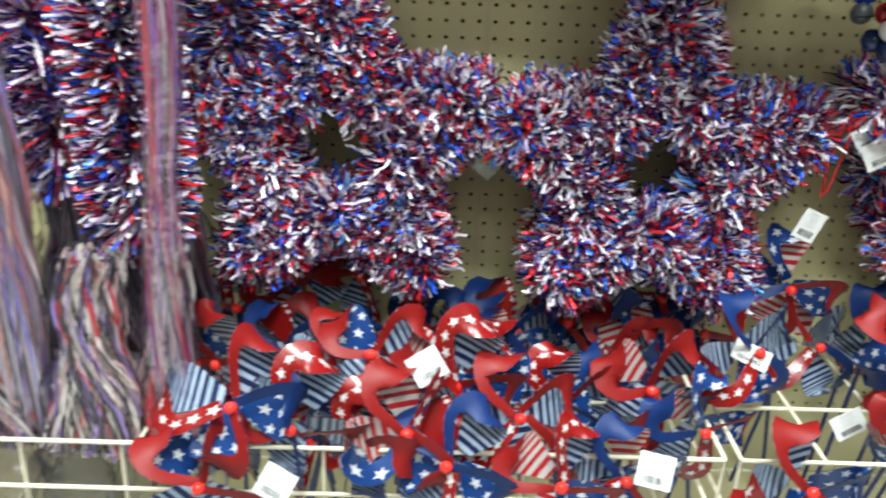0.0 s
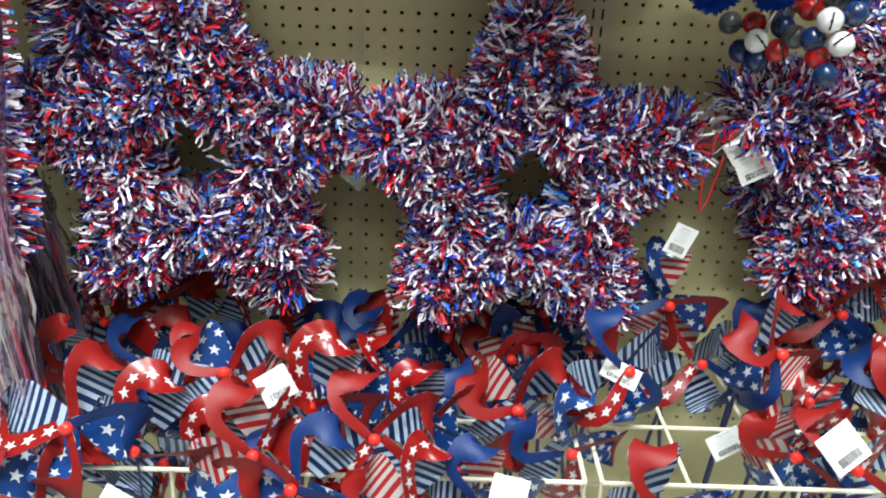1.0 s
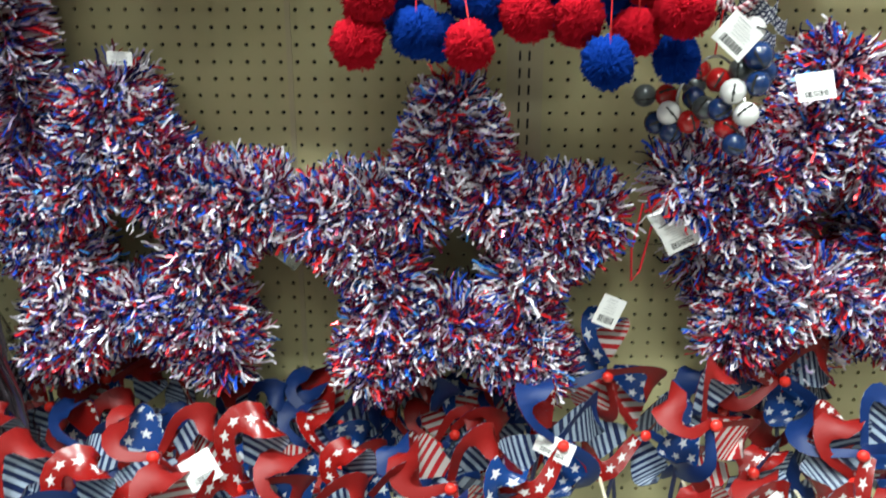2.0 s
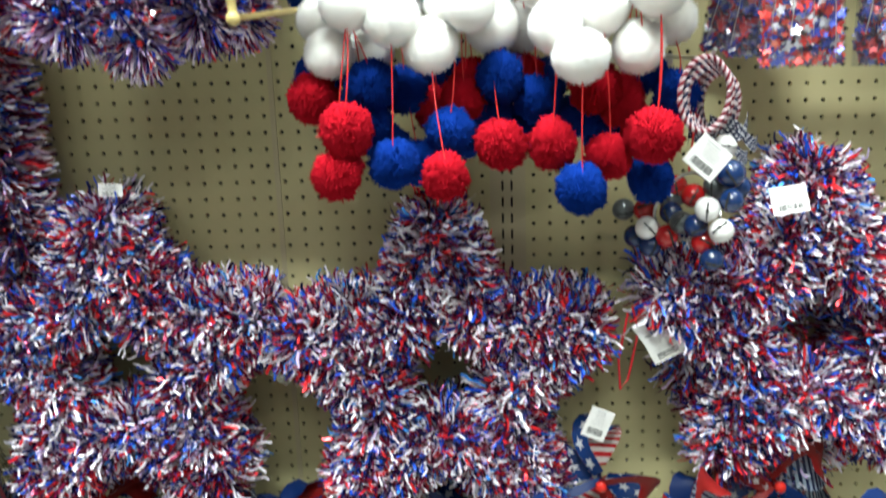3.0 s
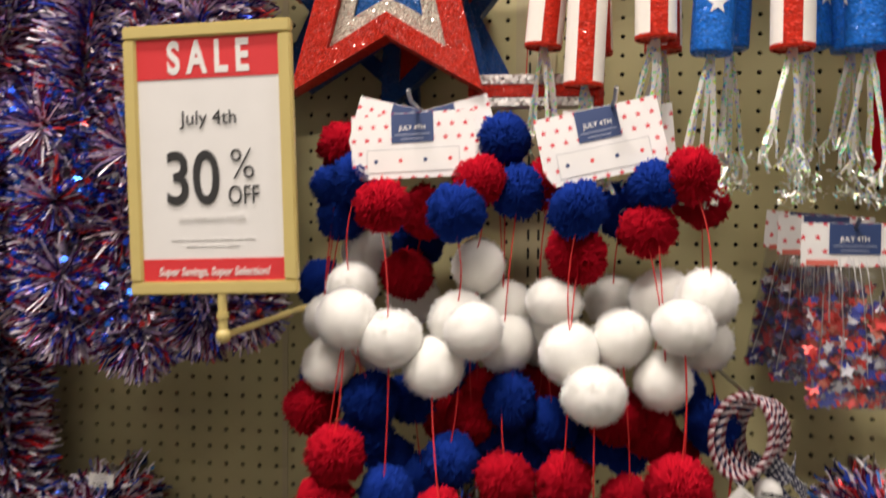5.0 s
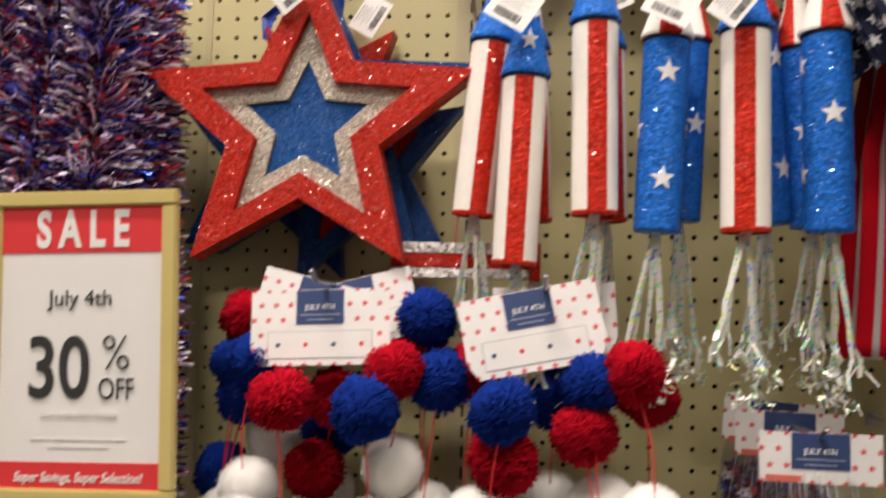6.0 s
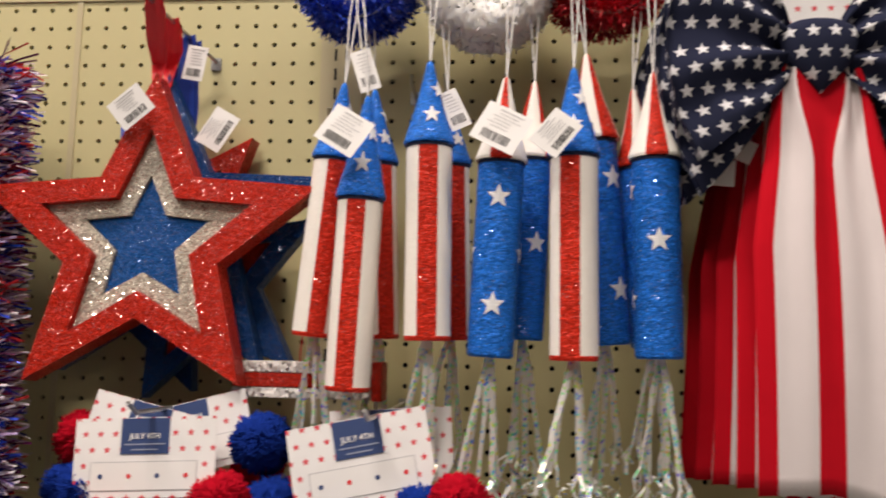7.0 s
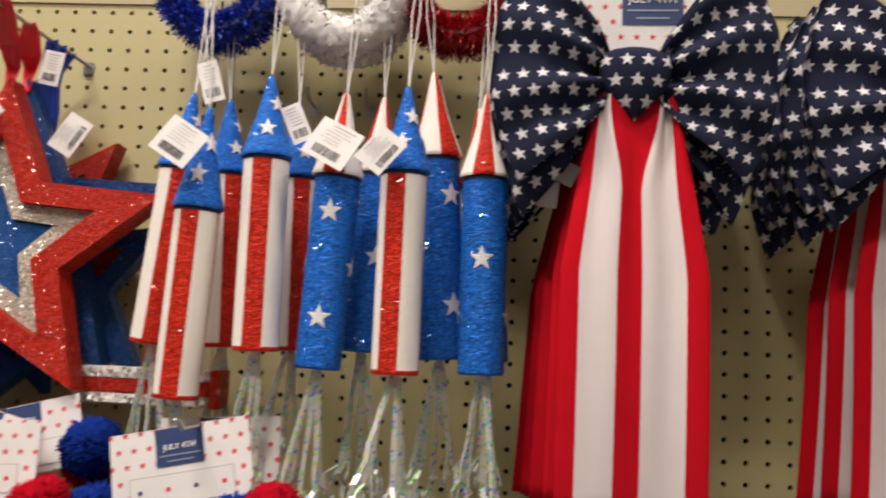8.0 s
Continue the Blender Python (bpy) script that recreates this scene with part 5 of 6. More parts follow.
def confetti_bag(cx, y, top, w, h, label, card=True, roll=0.0, fill=None, lean=0.0, taper=0.9):
    """A flat clear bag, drawn in under its card, its foil stars slumped into the lower part."""
    o = thing("tinsel_bag", (cx, y, top - h), label, "bag", "bags of foil stars")
    nu, nv = 16, 22

    def across(u, t):
        ww = w * (taper + (1 - taper) * t)
        return cx + lean * t + (u - 0.5) * ww

    def deep(u, t):
        return 0.018 * max(0.0, math.sin(math.pi * u)) ** 0.6 * max(0.0, math.sin(math.pi * min(1.0, t ** 1.4))) ** 0.6
    verts, faces = [], []
    for s in (-1, 1):
        for i in range(nv + 1):
            t = i / nv
            for j in range(nu + 1):
                u = j / nu
                fold = 0.006 * math.exp(-t * 5) * math.sin(u * 21 + cx * 40)
                q = 0.004 * noise.noise(Vector((u * 9, t * 7, s + cx * 30))) + fold
                verts.append((across(u, t), y + s * (deep(u, t) + 0.0025) + q, top - h * t))
    k = (nu + 1) * (nv + 1)
    for s in (0, 1):
        for i in range(nv):
            for j in range(nu):
                a = s * k + i * (nu + 1) + j
                faces.append((a, a + 1, a + nu + 2, a + nu + 1))
    f = hang("film", mesh_of("film", verts, faces, M_BAG_FILM, soft=True), o, "clear crinkled film")
    f.visible_shadow = False
    n = 640
    rr = np.random.default_rng(int(cx * 1000))
    u, t = rr.uniform(0.05, 0.95, n), 0.2 + 0.77 * rr.uniform(0, 1, n) ** 0.62
    verts, faces = [], []
    for i in range(n):
        c = Vector((across(u[i], t[i]), y + rr.uniform(-1, 0.4) * deep(u[i], t[i]) * 0.85, top - h * t[i]))
        nn = Vector((rr.normal() * 0.5, -1, rr.normal() * 0.5)).normalized()
        sx = nn.cross(Vector(rr.normal(size=3))).normalized()
        sy = nn.cross(sx)
        b0, size = len(verts), rr.uniform(0.0055, 0.0095)
        for q in range(10):
            r = size if q % 2 == 0 else size * 0.5
            verts.append(c + (sx * math.cos(q * math.pi / 5) + sy * math.sin(q * math.pi / 5)) * r)
        faces.append(tuple(range(b0, b0 + 10)))
    tagged(hang("foil_confetti", mesh_of("foil_confetti", verts, faces, fill or M_CONFETTI), o), kind="stuff")
    bm = bmesh.new()
    for i in range(11):
        u0 = 0.06 + 0.085 * i + rr.uniform(-0.03, 0.03)
        long = rr.uniform(0.22, 0.45) if i % 3 else rr.uniform(0.6, 0.95)
        start = 0.02 if i % 4 else rr.uniform(0.1, 0.35)
        pts = []
        for q in range(6):
            t = start + (long - start) * q / 5
            uu = u0 + (0.5 - u0) * 0.25 * (1 - t) + rr.normal() * 0.006
            pts.append((across(uu, t), y - deep(max(0.0, min(1.0, uu)), t) - 0.0065, top - h * t))
        tube(bm, pts, rr.uniform(0.0005, 0.0009), 4)
    tagged(part("folds", bm, M_FILM_FOLD, o, "bright creases in the film"), kind="stuff")
    if card:
        header_card(o, cx, y - 0.008, top + 0.011, w * 1.02, 0.047, roll, "JULY 4TH", 0, False, False)
        part("price_strip", one_box((cx - w * 0.46, y - 0.0098, top - 0.0115), (cx - w * 0.16, y - 0.0092, top - 0.0055)), M_SIGN_CORAL, o, "coral strip on the card")
    return o


M_FILM_FOLD = clear_film("creased_film", 0.35, (0.97, 0.97, 0.98), 0.6)
M_SIGN_CORAL = mat("coral_ink", (0.7, 0.16, 0.12), 0.5)
confetti_bag(0.667, -0.205, 1.70, 0.108, 0.168, "clear bag of red and blue foil stars under its header card", lean=0.008)
confetti_bag(0.664, -0.115, 1.708, 0.106, 0.165, "clear bag of foil stars coloured as shaded behind another bag", True, -1.5, M_CONFETTI_SHADED, -0.006)
confetti_bag(0.664, -0.052, 1.712, 0.106, 0.160, "clear bag of foil stars coloured as shaded, hung close to the board", True, -4, M_CONFETTI_SHADED, -0.022)
confetti_bag(0.792, -0.2, 1.69, 0.108, 0.16, "clear bag of foil stars on the next peg", True, 2, M_CONFETTI_SHADED)
confetti_bag(0.81, -0.215, 1.692, 0.1, 0.16, "clear bag of red and blue foil stars on the next peg", True, 1)
peg_hook(0.667, 1.728, 0.23)
peg_hook(0.79, 1.728, 0.22)

# ---------------------------------------------------------------- twisted rope rings and bells
M_ROPE_RED = mat("maroon_cord", (0.22, 0.012, 0.03), 0.7)
M_ROPE_NAVY = mat("navy_cord", (0.015, 0.02, 0.08), 0.7)
M_ROPE_WHITE = mat("white_cord", (0.78, 0.66, 0.68), 0.7)
M_DOTTED = printed("navy_dot_ribbon", "stars", (0.014, 0.018, 0.05), (0.75, 0.75, 0.77), (190, 190), 0.42, 0.6)


def rope_ring(cx, y, cz, rx, rz, tilt, k=0):
    o = thing("rope_ring", (cx, y, cz), "red and white twisted cord ring hung on a peg", "ring", "twisted cord rings")
    for c, ph, m in (("red_strand", 0, M_ROPE_RED if k % 2 == 0 else M_ROPE_NAVY), ("white_strand", math.pi, M_ROPE_WHITE)):
        pts = []
        for i in range(160):
            a = 2 * math.pi * i / 160
            tw = a * 24 + ph
            rr = 0.0019 * math.cos(tw)
            pts.append((cx + (rx + rr) * math.cos(a), y + 0.0019 * math.sin(tw) + tilt * math.cos(a), cz + (rz + rr) * math.sin(a)))
        part(c, tube(bmesh.new(), pts, 0.0022, 5, True), m, o, soft=True)
    return o


for i in range(7):
    rope_ring(0.550 + 0.008 * i, -0.232 + 0.016 * i, 1.503 - 0.003 * i, 0.034 - 0.001 * i, 0.045 - 0.001 * i, 0.014 + 0.006 * math.sin(i * 1.7), i)
peg_hook(0.558, 1.545, 0.24)
rb = thing("dotted_ribbon", (0.585, -0.18, 1.44), "navy dotted ribbon bow tied under the cord rings", "ribbon")
for i, (a, ln) in enumerate(((-0.25, 0.055), (-0.75, 0.06), (0.05, 0.045), (-2.6, 0.03), (-1.3, 0.05))):
    verts, uvs, faces = [], [], []
    for q in range(11):
        t = q / 10
        x = 0.575 + math.cos(a) * ln * math.sin(t * math.pi * 0.52)
        z = 1.455 + math.sin(a) * ln * t + 0.010 * math.sin(t * 6 + i)
        for s in (-1, 1):
            verts.append((x, -0.19 + 0.012 * i * 0.5 + 0.01 * math.sin(t * 4 + i), z + s * 0.009))
            uvs.append((t * ln, s * 0.009 + 0.02 * i))
        if q:
            k = len(verts)
            faces.append((k - 4, k - 2, k - 1, k - 3))
    o = hang("ribbon_loop", mesh_of("ribbon_loop", verts, faces, M_DOTTED, uvs), rb)
    sm = o.modifiers.new("thick", "SOLIDIFY")
    sm.thickness = 0.0006

M_BELL = {"white": mat("white_enamel", (0.8, 0.79, 0.76), 0.12, vary=0.04, coat=0.5), "navy": mat("navy_enamel", (0.010, 0.030, 0.11), 0.16, coat=0.4, vary=0.1), "red": mat("red_enamel", (0.40, 0.010, 0.010), 0.16, coat=0.4, vary=0.1), "grey": mat("dull_silver", (0.10, 0.11, 0.11), 0.3, metal=0.4)}
BELLS = {
    "white": [(0.496, -0.175, 1.325), (0.557, -0.24, 1.361), (0.574, -0.245, 1.334), (0.587, -0.2, 1.434)],
    "navy": [(0.59, -0.22, 1.402), (0.588, -0.235, 1.37), (0.549, -0.22, 1.336), (0.567, -0.235, 1.294), (0.529, -0.17, 1.344), (0.502, -0.17, 1.299), (0.486, -0.15, 1.308), (0.611, -0.19, 1.38)],
    "red": [(0.522, -0.18, 1.314), (0.552, -0.19, 1.37), (0.498, -0.15, 1.345), (0.559, -0.22, 1.314), (0.539, -0.15, 1.376)],
    "grey": [(0.538, -0.19, 1.334), (0.473, -0.13, 1.342), (0.533, -0.15, 1.358), (0.577, -0.2, 1.383)],
}
bells = thing("bell_wreath", (0.545, -0.19, 1.36), "cluster wreath of red, white and navy enamelled jingle bells", "wreath")
ring = [(0.545 + 0.042 * math.cos(a), -0.19 + 0.02 * math.sin(a * 2), 1.355 + 0.045 * math.sin(a)) for a in np.linspace(0, 2 * math.pi, 25)[:-1]]
part("wire_ring", tube(bmesh.new(), ring, 0.002, 6, True), M_STEEL, bells)
part("cord", tube(bmesh.new(), [(0.545, -0.19, 1.40), (0.55, -0.19, 1.46), (0.558, -0.18, 1.545)], 0.0013, 6), M_CORD_RED, bells)
bn = 0
for colour, row in BELLS.items():
    for p in row:
        bn += 1
        r = 0.0155 + 0.003 * (p == (0.59, -0.22, 1.402))
        bm = bmesh.new()
        bmesh.ops.create_uvsphere(bm, u_segments=20, v_segments=12, radius=r)
        lathe(bm, [(r * 1.0, -0.0007), (r * 1.03, 0), (r * 1.0, 0.0007)], 20)
        m = Matrix.Translation(Vector(p) - bells.location) @ pose(0, 0, 0, 60 + bn * 23 % 70, bn * 47 % 180, 0)
        bell = part("bell", bm, M_BELL[colour], bells, colour + " enamelled bell", True, m)
        # The bell's slot is a near-black strip, its inner shade painted on.
        sl = one_box((-r * 0.7, -0.001, r * 0.55), (r * 0.7, 0.001, r * 1.012))
        lathe(sl, [(0, r * 1.0 - 0.002), (0.0022, r * 0.99 - 0.002), (0.0022, r * 1.012), (0, r * 1.013)], 10, (0, 0, 0))
        sm = bpy.data.meshes.new("slot")
        sl.to_mesh(sm)
        sl.free()
        sm.materials.append(M_HOLE_SHADE)
        hang("slot", sm, bell, "dark strip for the shade in the slot", Matrix())

# ---------------------------------------------------------------- wire baskets
RIM, FRONT = 0.77, -0.374


def basket(x0, x1, label, cross):
    o = thing("wire_basket", ((x0 + x1) / 2, -0.2, 0.5), label, "basket", "wire baskets on the fixture")
    w = 0.0032

    def wire(name, a, b, r=w):
        part(name, tube(bmesh.new(), [a, b], r, 8), M_CREAM_WIRE, o)
    for y, z in ((FRONT, RIM), (FRONT, RIM - 0.075), (FRONT, RIM - 0.15), (FRONT, 0.5), (-0.238, RIM), (-0.02, RIM), (-0.02, 0.5)):
        wire("rail", (x0, y, z), (x1, y, z))
    for x in (x0, x1):
        for z in (RIM, RIM - 0.1, 0.5):
            wire("side_rail", (x, FRONT, z), (x, -0.001, z + (0.012 if z == RIM else 0)))
    for x in cross:
        wire("divider", (x, FRONT, RIM + 0.001), (x, -0.01, RIM + 0.006), 0.0028)
    n = int((x1 - x0) / 0.125)
    for i in range(n + 1):
        x = x0 + (x1 - x0) * i / n
        wire("upright_wire", (x, FRONT + 0.004, RIM), (x, FRONT + 0.004, 0.5), 0.0026)
        wire("floor_wire", (x, FRONT, 0.5), (x, -0.001, 0.5), 0.0026)
    return o


basket(-0.80, 0.297, "cream coated wire basket full of pinwheels and foil packs", (-0.5,))
basket(0.320, 1.25, "cream coated wire basket full of pinwheels beside another", (0.436, 0.56, 0.72))

# ---------------------------------------------------------------- pinwheels
PR = 0.086
P_RED_STARS = printed("red_star_sheet", "row", (0.20, 0.006, 0.005), (0.62, 0.60, 0.58), (58, 58), 0.42, 0.22, lo=0.0, hi=0.01725)
P_NAVY_STRIPE = printed("navy_stripe_sheet", "stripes", (0.009, 0.019, 0.075), (0.36, 0.43, 0.52), (104, 104), 0.5, 0.3)
P_RED_STRIPE = printed("red_stripe_sheet", "stripes", (0.36, 0.018, 0.022), (0.50, 0.45, 0.42), (84, 84), 0.5, 0.25)
P_BLUE_STARS = printed("blue_star_sheet", "stars", (0.010, 0.038, 0.16), (0.58, 0.6, 0.62), (40, 40), 0.36, 0.22)
P_BLUE = mat("blue_sheet", (0.005, 0.022, 0.11), 0.5, vary=0.08, spec=0.3)
P_RED = mat("red_sheet", (0.20, 0.006, 0.005), 0.5, vary=0.06, spec=0.3)
M_HUB = mat("red_plastic", (0.7, 0.03, 0.02), 0.15, vary=0.05)
M_STICK = mat("navy_stick", (0.015, 0.02, 0.09), 0.4)


def blade_mesh(front, back, R, wide, sweep, lift, n=18, m=4, ribbon=0.27):
    """A leaf of printed sheet: a broad round lobe whose end curls over and runs back to the hub as a narrow ribbon."""
    verts, uvs, faces, idx = [], [], [], []

    def ease(v):
        v = max(0.0, min(1.0, v))
        return v * v * (3 - 2 * v)

    def mid(t):
        rad = R * max(0.0, math.cos(math.pi * (t - 0.5))) ** (0.72 if t < 0.5 else 1.0)
        u = max(0.0, (t - 0.5) / 0.5)
        return Vector((rad, sweep * R * math.sin(math.pi * u) * (1.15 - 0.5 * u), lift * ease((t - 0.40) / 0.42)))

    def half_width(t):
        if t < 0.3:
            return wide * 0.5 * (0.18 + 0.82 * math.sin(math.pi * t / 0.6) ** 0.8)
        if t < 0.5:
            return wide * 0.5 * (1 - 0.22 * ease((t - 0.3) / 0.2))
        u = (t - 0.5) / 0.5
        return wide * 0.5 * (0.78 * (1 - ease(u / 0.45)) + ribbon * ease(u / 0.45) * (1.35 - 0.75 * u))
    for side, off in ((0, 0.0005), (1, -0.0005)):
        base = len(verts)
        for i in range(n + 1):
            t = 0.02 + 0.96 * i / n
            p, pa, pb = mid(t), mid(t - 0.01), mid(t + 0.01)
            tan = (pb - pa).normalized()
            tw = 0.5 * ease((t - 0.55) / 0.3) * (1 - ease((t - 0.85) / 0.15))
            w = Vector((0, 1, 0.15 + tw))
            w = (w - tan * w.dot(tan)).normalized()
            nn = tan.cross(w)
            half = half_width(t)
            shift = 0.10 * wide * ease((t - 0.45) / 0.2) * (1 - ease((t - 0.7) / 0.3))
            for j in range(m + 1):
                s = -1 + 2 * j / m
                cup = 0.05 * half * (1 - s * s)
                q = p + w * (half * s + shift) + nn * (off - cup)
                verts.append(q)
                uvs.append((t * R * 2.1, half * s + wide * 0.5 if t < 0.5 else half * s + 0.0086))
        for i in range(n):
            for j in range(m):
                a = base + i * (m + 1) + j
                for q in ((a, a + m + 1, a + m + 2), (a, a + m + 2, a + 1)):
                    faces.append(q if side == 0 else q[::-1])
                    idx.append(side)
    return mesh_of("blade", verts, faces, [front, back], uvs, idx, True)


BLADES = {
    "a": blade_mesh(P_NAVY_STRIPE, P_RED, PR, 0.074, 0.44, 0.034),
    "b": blade_mesh(P_BLUE_STARS, P_BLUE, PR * 0.95, 0.078, 0.40, 0.032),
    "c": blade_mesh(P_RED_STRIPE, P_BLUE, PR, 0.074, 0.46, 0.034),
    "d": blade_mesh(P_RED_STARS, P_BLUE, PR * 1.05, 0.070, 0.42, 0.032),
    "e": blade_mesh(P_NAVY_STRIPE, P_BLUE, PR, 0.070, 0.48, 0.034),
    "f": blade_mesh(P_RED_STRIPE, P_BLUE_STARS, PR, 0.072, 0.42, 0.03, ribbon=0.44),
    "g": blade_mesh(P_NAVY_STRIPE, P_RED_STARS, PR * 1.06, 0.072, 0.46, 0.036, ribbon=0.44),
    "h": blade_mesh(P_RED_STRIPE, P_RED, PR, 0.074, 0.44, 0.032),
    "i": blade_mesh(P_BLUE_STARS, P_RED, PR, 0.076, 0.44, 0.034),
}
KINDS = ("agib", "gaea", "ghfi", "aiga", "edgb", "fcgi", "ahge")
hub_bm = lathe(bmesh.new(), [(0, -0.002), (0.006, -0.002), (0.0085, 0.002), (0.0085, 0.006), (0.006, 0.010), (0, 0.0115)], 14)
HUB = bpy.data.meshes.new("hub")
hub_bm.to_mesh(HUB)
hub_bm.free()
HUB.materials.append(M_HUB)
smooth(HUB)


def pinwheel(at, i, rr):
    kinds = {7: "fbhi", 8: "aibh"}.get(i, KINDS[i % len(KINDS)])
    o = thing("pinwheel", at, "curled plastic pinwheel of red, navy and flag-striped blades", "pinwheel", "pinwheels in the baskets")
    face = Vector((rr.uniform(-0.6, 0.6), -1.0, rr.uniform(-0.15, 0.45))).normalized()
    m = face.to_track_quat("Z", "Y").to_matrix().to_4x4() @ pose(0, 0, 0, 0, 0, rr.uniform(0, 90))
    s = rr.uniform(0.80, 0.98)
    for q in range(4):
        mm = m @ pose(0, 0, 0.004 * q, rr.uniform(-14, 14), rr.uniform(-22, 12), 90 * q + rr.uniform(-14, 14)) @ Matrix.Diagonal((s, s, s, 1))
        hang("blade", BLADES[kinds[q % 4]], o, "", mm)
    hang("hub", HUB, o, "shiny red hub", m @ pose(0, 0, 0.034 * s + 0.010))
    a = Vector(at) - face * 0.012
    foot = Vector((at[0] + rr.uniform(-0.06, 0.06), max(-0.34, min(-0.06, at[1] + 0.06)), 0.505))
    part("stick", tube(bmesh.new(), [a, a.lerp(foot, 0.5), foot], 0.0035, 7), M_STICK, o)
    return o


HUBS_A = [(-0.371, -0.36, 0.836), (-0.278, -0.34, 0.802), (-0.14, -0.345, 0.795), (-0.184, -0.26, 0.861), (0.017, -0.19, 0.89), (0.224, -0.18, 0.876), (0.216, -0.24, 0.821), (0.447, -0.16, 0.951), (0.549, -0.24, 0.91), (0.065, -0.4, 0.754), (-0.415, -0.4, 0.736)]
HUBS_B = [(-0.069, -0.38, 0.766), (0.16, -0.36, 0.75), (-0.305, -0.16, 0.9), (0.393, -0.38, 0.75), (0.666, -0.33, 0.782), (-0.071, -0.28, 0.841), (0.01, -0.31, 0.799), (0.348, -0.22, 0.868), (0.326, -0.13, 0.887), (0.49, -0.17, 0.845), (0.70, -0.16, 0.94), (-0.12, -0.14, 0.87), (0.12, -0.12, 0.90)]
HUBS_C = [(-0.40, -0.22, 0.83), (0.80, -0.22, 0.85), (0.62, -0.12, 0.88), (0.85, -0.33, 0.80), (0.1, -0.25, 0.80), (-0.25, -0.22, 0.82), (0.60, -0.3, 0.80), (-0.33, -0.12, 0.83), (-0.2, -0.1, 0.80), (0.0, -0.1, 0.82), (0.2, -0.1, 0.83), (0.75, -0.1, 0.86), (-0.18, -0.33, 0.76), (-0.34, -0.055, 0.93), (-0.22, -0.05, 0.95), (-0.1, -0.055, 0.85), (0.03, -0.05, 0.84), (0.15, -0.055, 0.95), (0.27, -0.05, 0.93), (-0.44, -0.08, 0.90)]
prng = random.Random(5)
for i, (hx, hy, hz) in enumerate(HUBS_A + HUBS_B + HUBS_C):
    if hy > -0.2 and hx > 0.38:
        hy, hz = hy + 0.05, hz - 0.02
    elif hy > -0.2:
        hy, hz = (min(-0.06, hy + 0.10), hz - 0.075) if i < 31 else (hy, hz - 0.045)
    pinwheel((hx, hy, hz), i, prng)

for i in range(14):
    left = i < 10
    hx = -0.42 + 0.72 * (i + prng.uniform(0.1, 0.9)) / 10 if left else 0.60 + 0.28 * (i - 10 + prng.uniform(0.1, 0.9)) / 4
    pinwheel((hx, prng.uniform(-0.30, -0.10), prng.uniform(0.73, 0.83)), i + 3, prng)

# ---------------------------------------------------------------- foil fringe packs at the end of the basket
M_FRINGE = foil("pastel_foil_fringe", [(0, (0.84, 0.77, 0.72)), (0.30, (0.70, 0.46, 0.46)), (0.40, (0.62, 0.06, 0.08)), (0.46, (0.42, 0.30, 0.72)), (0.58, (0.55, 0.46, 0.38)), (0.68, (0.09, 0.08, 0.09))], 0.28, 0.4)


# Darkened fringe foil: the shade on the rear packs sits in these colours.
M_FRINGE_SHADED = foil("shaded_foil_fringe", [(0, (0.2, 0.17, 0.19)), (0.5, (0.06, 0.05, 0.07)), (0.7, (0.3, 0.26, 0.3)), (0.8, (0.3, 0.06, 0.08)), (0.88, (0.18, 0.16, 0.34))], 0.3, 0.5)
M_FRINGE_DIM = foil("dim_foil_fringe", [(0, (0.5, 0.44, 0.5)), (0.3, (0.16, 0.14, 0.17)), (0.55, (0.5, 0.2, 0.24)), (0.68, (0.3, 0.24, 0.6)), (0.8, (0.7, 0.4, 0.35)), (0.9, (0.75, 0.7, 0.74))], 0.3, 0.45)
M_FRINGE_PINK = foil("pink_foil_fringe", [(0, (0.75, 0.08, 0.12)), (0.3, (0.42, 0.16, 0.62)), (0.5, (0.78, 0.42, 0.5)), (0.7, (0.8, 0.72, 0.74)), (0.85, (0.2, 0.12, 0.3))], 0.22, 0.5)
M_FILM_THICK = clear_film("milky_film", 0.12, (0.94, 0.93, 0.95), 0.0, 0.32)
M_SLEEVE = clear_film("shiny_sleeve", 0.14, (0.86, 0.82, 0.88), 0.16, 0.9)
M_WRAPPER = clear_film("cloudy_wrapper", 0.3, (0.80, 0.79, 0.77), 0.05, 0.6)


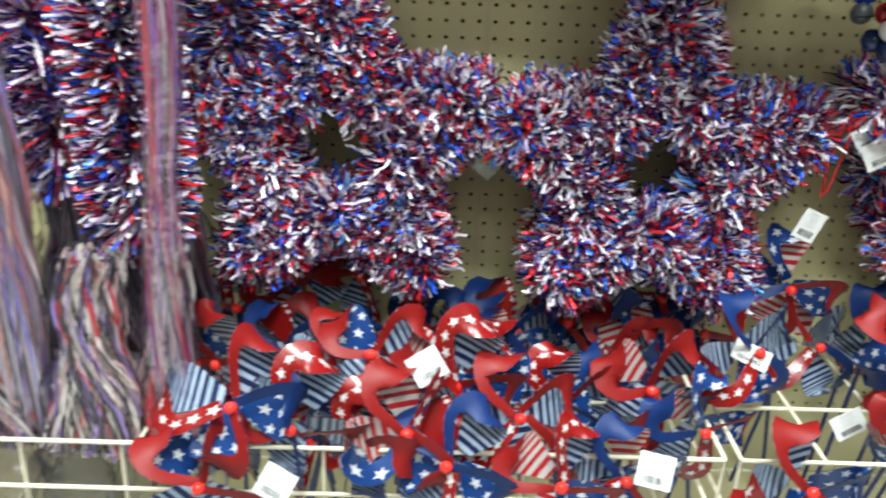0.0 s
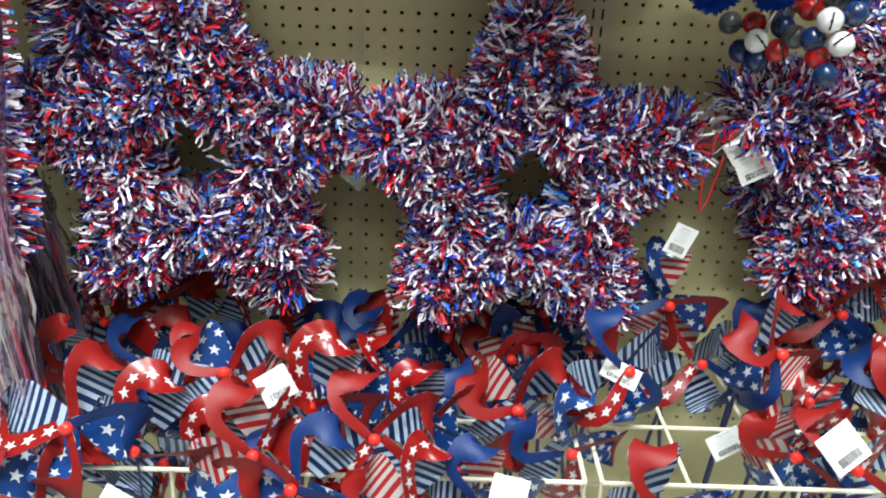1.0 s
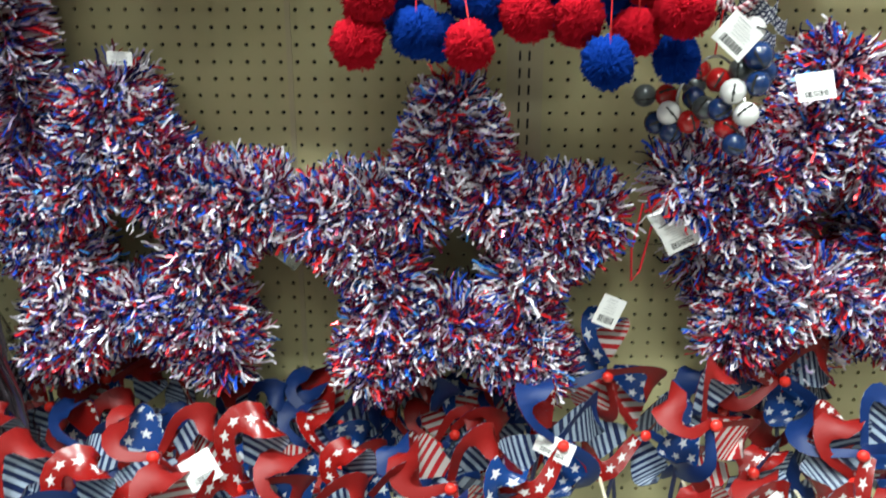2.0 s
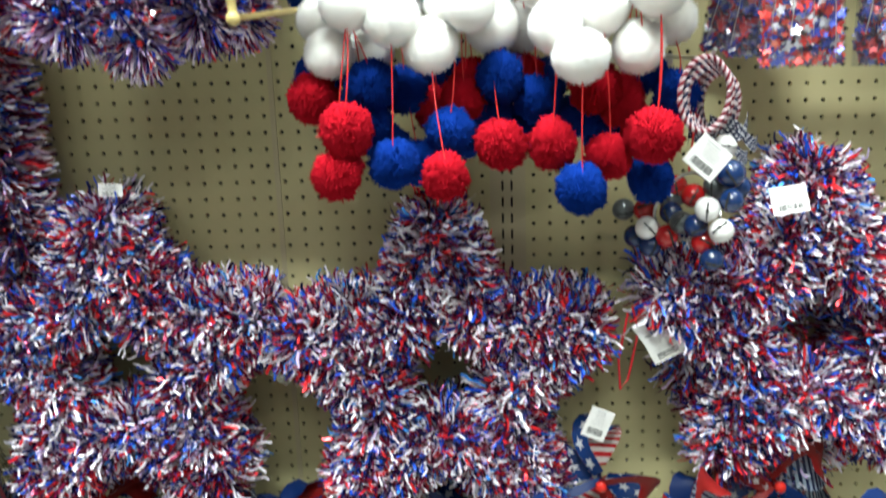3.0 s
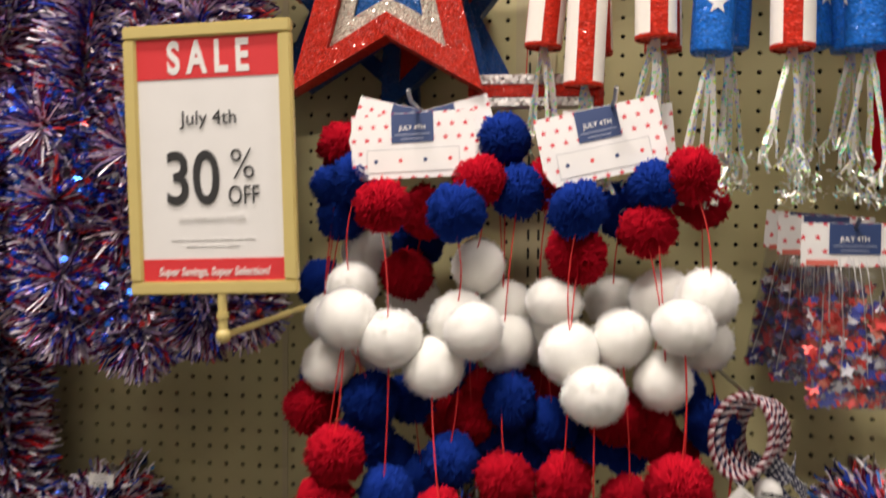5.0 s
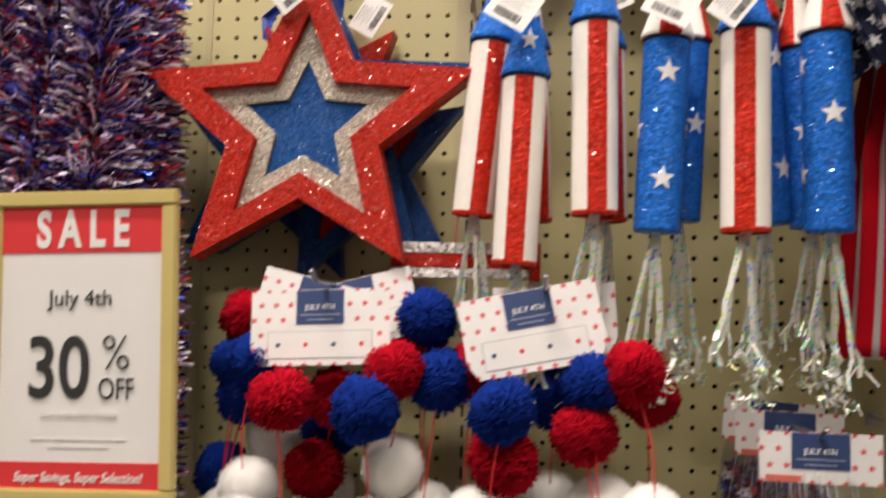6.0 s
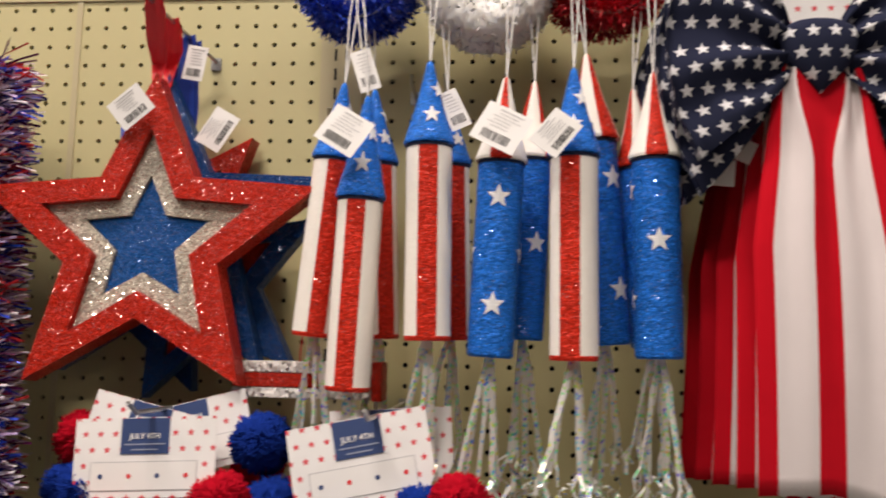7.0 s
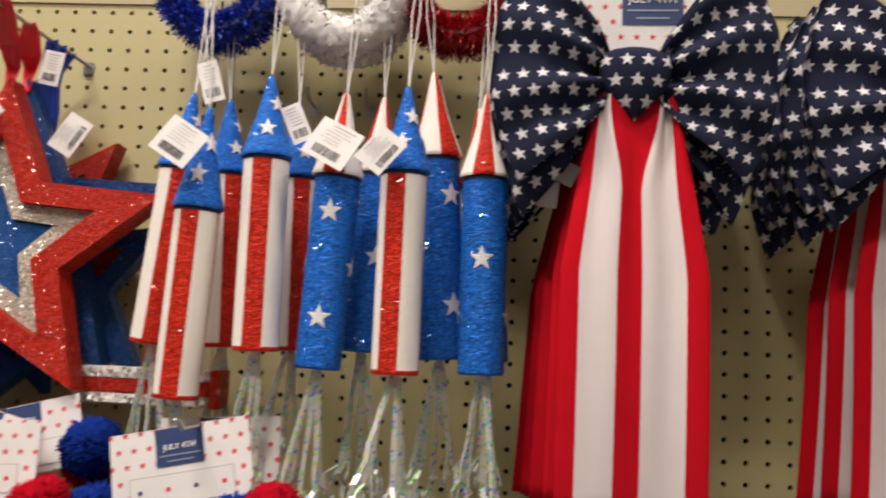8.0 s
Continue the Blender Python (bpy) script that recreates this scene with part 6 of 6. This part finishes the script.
def fringe_pack(x_top, x_bot, y, top, bot, w, label, material=None, n=110, twist=0.6, sag=0.12, broad=1.0, sleeve=None):
    """Foil streamers gathered and twisted inside a long crumpled film sleeve that goes on below them."""
    o = thing("foil_fringe_pack", (x_bot, y, bot), label, "pack", "foil fringe packs")
    segs = 9
    a0, r0 = RNG.uniform(0, 2 * math.pi, n), np.sqrt(RNG.uniform(0, 1, n))
    side, wave = RNG.normal(size=(n, 1)), RNG.uniform(0, 6.28, n)
    wid = RNG.uniform(0.0012, 0.0036, n) * broad
    rows = []
    for i in range(segs + 1):
        t = i / segs
        ww = w * (0.62 + 0.5 * t ** 0.7) * (1 - 0.3 * math.exp(-((t - 0.45) / 0.12) ** 2))
        a = a0 + twist * 2.2 * t + 0.25 * np.sin(6 * t + wave)
        sway = 0.010 * math.sin(5.5 * t + x_top * 40) + 0.005 * np.sin(8 * t + wave)
        c = np.stack([x_top + (x_bot - x_top) * t + sway + np.cos(a) * r0 * ww * 0.46, y + np.sin(a) * r0 * 0.024, np.full(n, top + (bot - top) * t) + RNG.normal(size=n) * 0.006], 1)
        tw = wave + 3 * t
        sd = np.stack([np.cos(tw), np.sin(tw) * 0.7, np.zeros(n)], 1) * wid[:, None]
        rows += [c - sd, c + sd]
    k = 2 * (segs + 1)
    v = np.stack(rows, 1).reshape(-1, 3)
    q = np.array([[2 * i, 2 * i + 1, 2 * i + 3, 2 * i + 2] for i in range(segs)])
    f = (np.arange(n)[:, None, None] * k + q[None]).reshape(-1, 4)
    tagged(hang("fringe", mesh_of("fringe", v, f.tolist(), material or M_FRINGE), o), kind="stuff")
    nu, nv = 22, 40
    verts, faces = [], []
    for i in range(nv + 1):
        t = i / nv * (1 + sag) - 0.03
        z = top + (bot - top) * t
        for j in range(nu + 1):
            g = 2 * math.pi * j / nu
            e = Vector((math.cos(g) * 1.6, math.sin(g) * 1.6, t * 5 + x_top * 20))
            fold = 1 + 0.42 * noise.noise(e) + 0.20 * noise.noise(e * 3.1)
            pinch = (0.6 + 0.4 * min(1.0, t + 0.2)) * (1 - 0.25 * math.exp(-((t - 0.45) / 0.12) ** 2))
            verts.append((x_top + (x_bot - x_top) * t + 0.010 * math.sin(5.5 * t + x_top * 40) + w * 0.56 * fold * pinch * math.cos(g), y + 0.031 * fold * math.sin(g), z + 0.012 * noise.noise(e * 2)))
    for i in range(nv):
        for j in range(nu):
            k = i * (nu + 1) + j
            faces.append((k, k + 1, k + nu + 2, k + nu + 1))
    fm = hang("film", mesh_of("film", verts, faces, sleeve or M_FILM_THICK, soft=True), o, "clear crinkled wrapper")
    fm.visible_shadow = False
    return o


fringe_pack(-0.444, -0.452, -0.335, 1.46, 0.74, 0.056, "pastel foil fringe in a clear wrapper standing in the basket", M_FRINGE_PINK, 60, 0.5, broad=0.5, sleeve=M_SLEEVE)
fringe_pack(-0.535, -0.580, -0.345, 1.03, 0.745, 0.125, "crumpled foil fringe pack under the tinsel boa", None, 700, 0.5, 0.4)
fringe_pack(-0.462, -0.478, -0.32, 1.03, 0.75, 0.07, "slim foil fringe pack at the end of the basket", None, 360, 0.4, 0.4)
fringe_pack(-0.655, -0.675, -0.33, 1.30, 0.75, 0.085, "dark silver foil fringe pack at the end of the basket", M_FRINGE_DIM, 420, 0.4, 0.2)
fringe_pack(-0.735, -0.72, -0.34, 1.04, 0.75, 0.12, "foil fringe pack at the far end of the basket", None, 620, 0.4, 0.3)
fringe_pack(-0.60, -0.61, -0.18, 1.22, 0.72, 0.20, "wide foil fringe pack at the back of the basket, coloured as shaded", M_FRINGE_SHADED, 620, 0.4, 0.1)
fringe_pack(-0.50, -0.49, -0.17, 1.12, 0.72, 0.12, "foil fringe pack at the back of the basket, coloured as shaded", M_FRINGE_SHADED, 420, 0.4, 0.1)
# empty-looking ends of wrappers low in the basket
for wx, wy in ((-0.70, -0.335), (-0.60, -0.345), (-0.51, -0.33), (-0.66, -0.22)):
    o = thing("film_wrapper", (wx, wy, 0.51), "crumpled clear plastic wrapper lying in the wire basket", "wrapper", "clear wrappers in the basket")
    bm = bmesh.new()
    bmesh.ops.create_icosphere(bm, subdivisions=4, radius=1.0)
    for v in bm.verts:
        k = 1 + 0.22 * noise.noise(v.co * 2.2 + Vector((wx * 30, 0, 0))) + 0.12 * noise.noise(v.co * 5 + Vector((0, wx * 30, 0)))
        v.co = Vector((wx + v.co.x * 0.055 * k, wy + v.co.y * 0.028 * k, 0.625 + v.co.z * 0.115 * k))
    part("film", bm, M_WRAPPER, o, soft=True)

# ---------------------------------------------------------------- price tags
TAGS = [
    ((0.529, -0.16, 1.152), 0.050, 0.042, 28, 0), ((0.508, -0.15, 1.172), 0.036, 0.036, 35, 0), ((0.431, -0.195, 1.05), 0.034, 0.046, -22, 0),
    ((-0.234, -0.155, 1.392), 0.034, 0.018, -3, 0), ((0.672, -0.205, 1.364), 0.048, 0.036, 8, -20), ((0.548, -0.262, 1.429), 0.046, 0.042, -40, 0),
    ((-0.114, -0.345, 0.885), 0.045, 0.042, 32, -25), ((0.192, -0.41, 0.775), 0.048, 0.046, -12, -25), ((0.612, -0.40, 0.855), 0.052, 0.055, 38, -25),
    ((-0.306, -0.43, 0.752), 0.045, 0.044, -28, -25),
    ((0.355, -0.26, 0.872), 0.055, 0.03, -25, -30), ((0.527, -0.25, 0.754), 0.05, 0.04, 30, -10),
    ((0.374, -0.228, 2.141), 0.046, 0.042, -32, -12), ((0.528, -0.222, 2.145), 0.048, 0.044, -28, -14), ((0.580, -0.245, 2.134), 0.042, 0.032, 52, -10),
    ((0.384, -0.18, 2.218), 0.022, 0.048, 18, -8), ((0.477, -0.17, 2.178), 0.022, 0.045, 25, -8),
    ((0.125, -0.17, 2.183), 0.042, 0.036, 40, 0), ((0.208, -0.13, 2.168), 0.046, 0.032, 60, -6), ((0.178, -0.13, 2.245), 0.024, 0.04, -10, 0),
]
for p, w, h, turn, tilt in TAGS:
    tag_card("price_tag", p, w, h, turn, tilt)
b = tube(bmesh.new(), [(0.488, -0.13, 1.20), (0.50, -0.12, 1.16), (0.488, -0.11, 1.08), (0.475, -0.12, 1.07), (0.47, -0.13, 1.12), (0.482, -0.13, 1.19)], 0.0018, 6)
lo = thing("red_loop", (0.485, -0.12, 1.13), "loose red satin loop hanging from the tinsel star", "loop")
part("ribbon", b, M_RIBBON, lo)
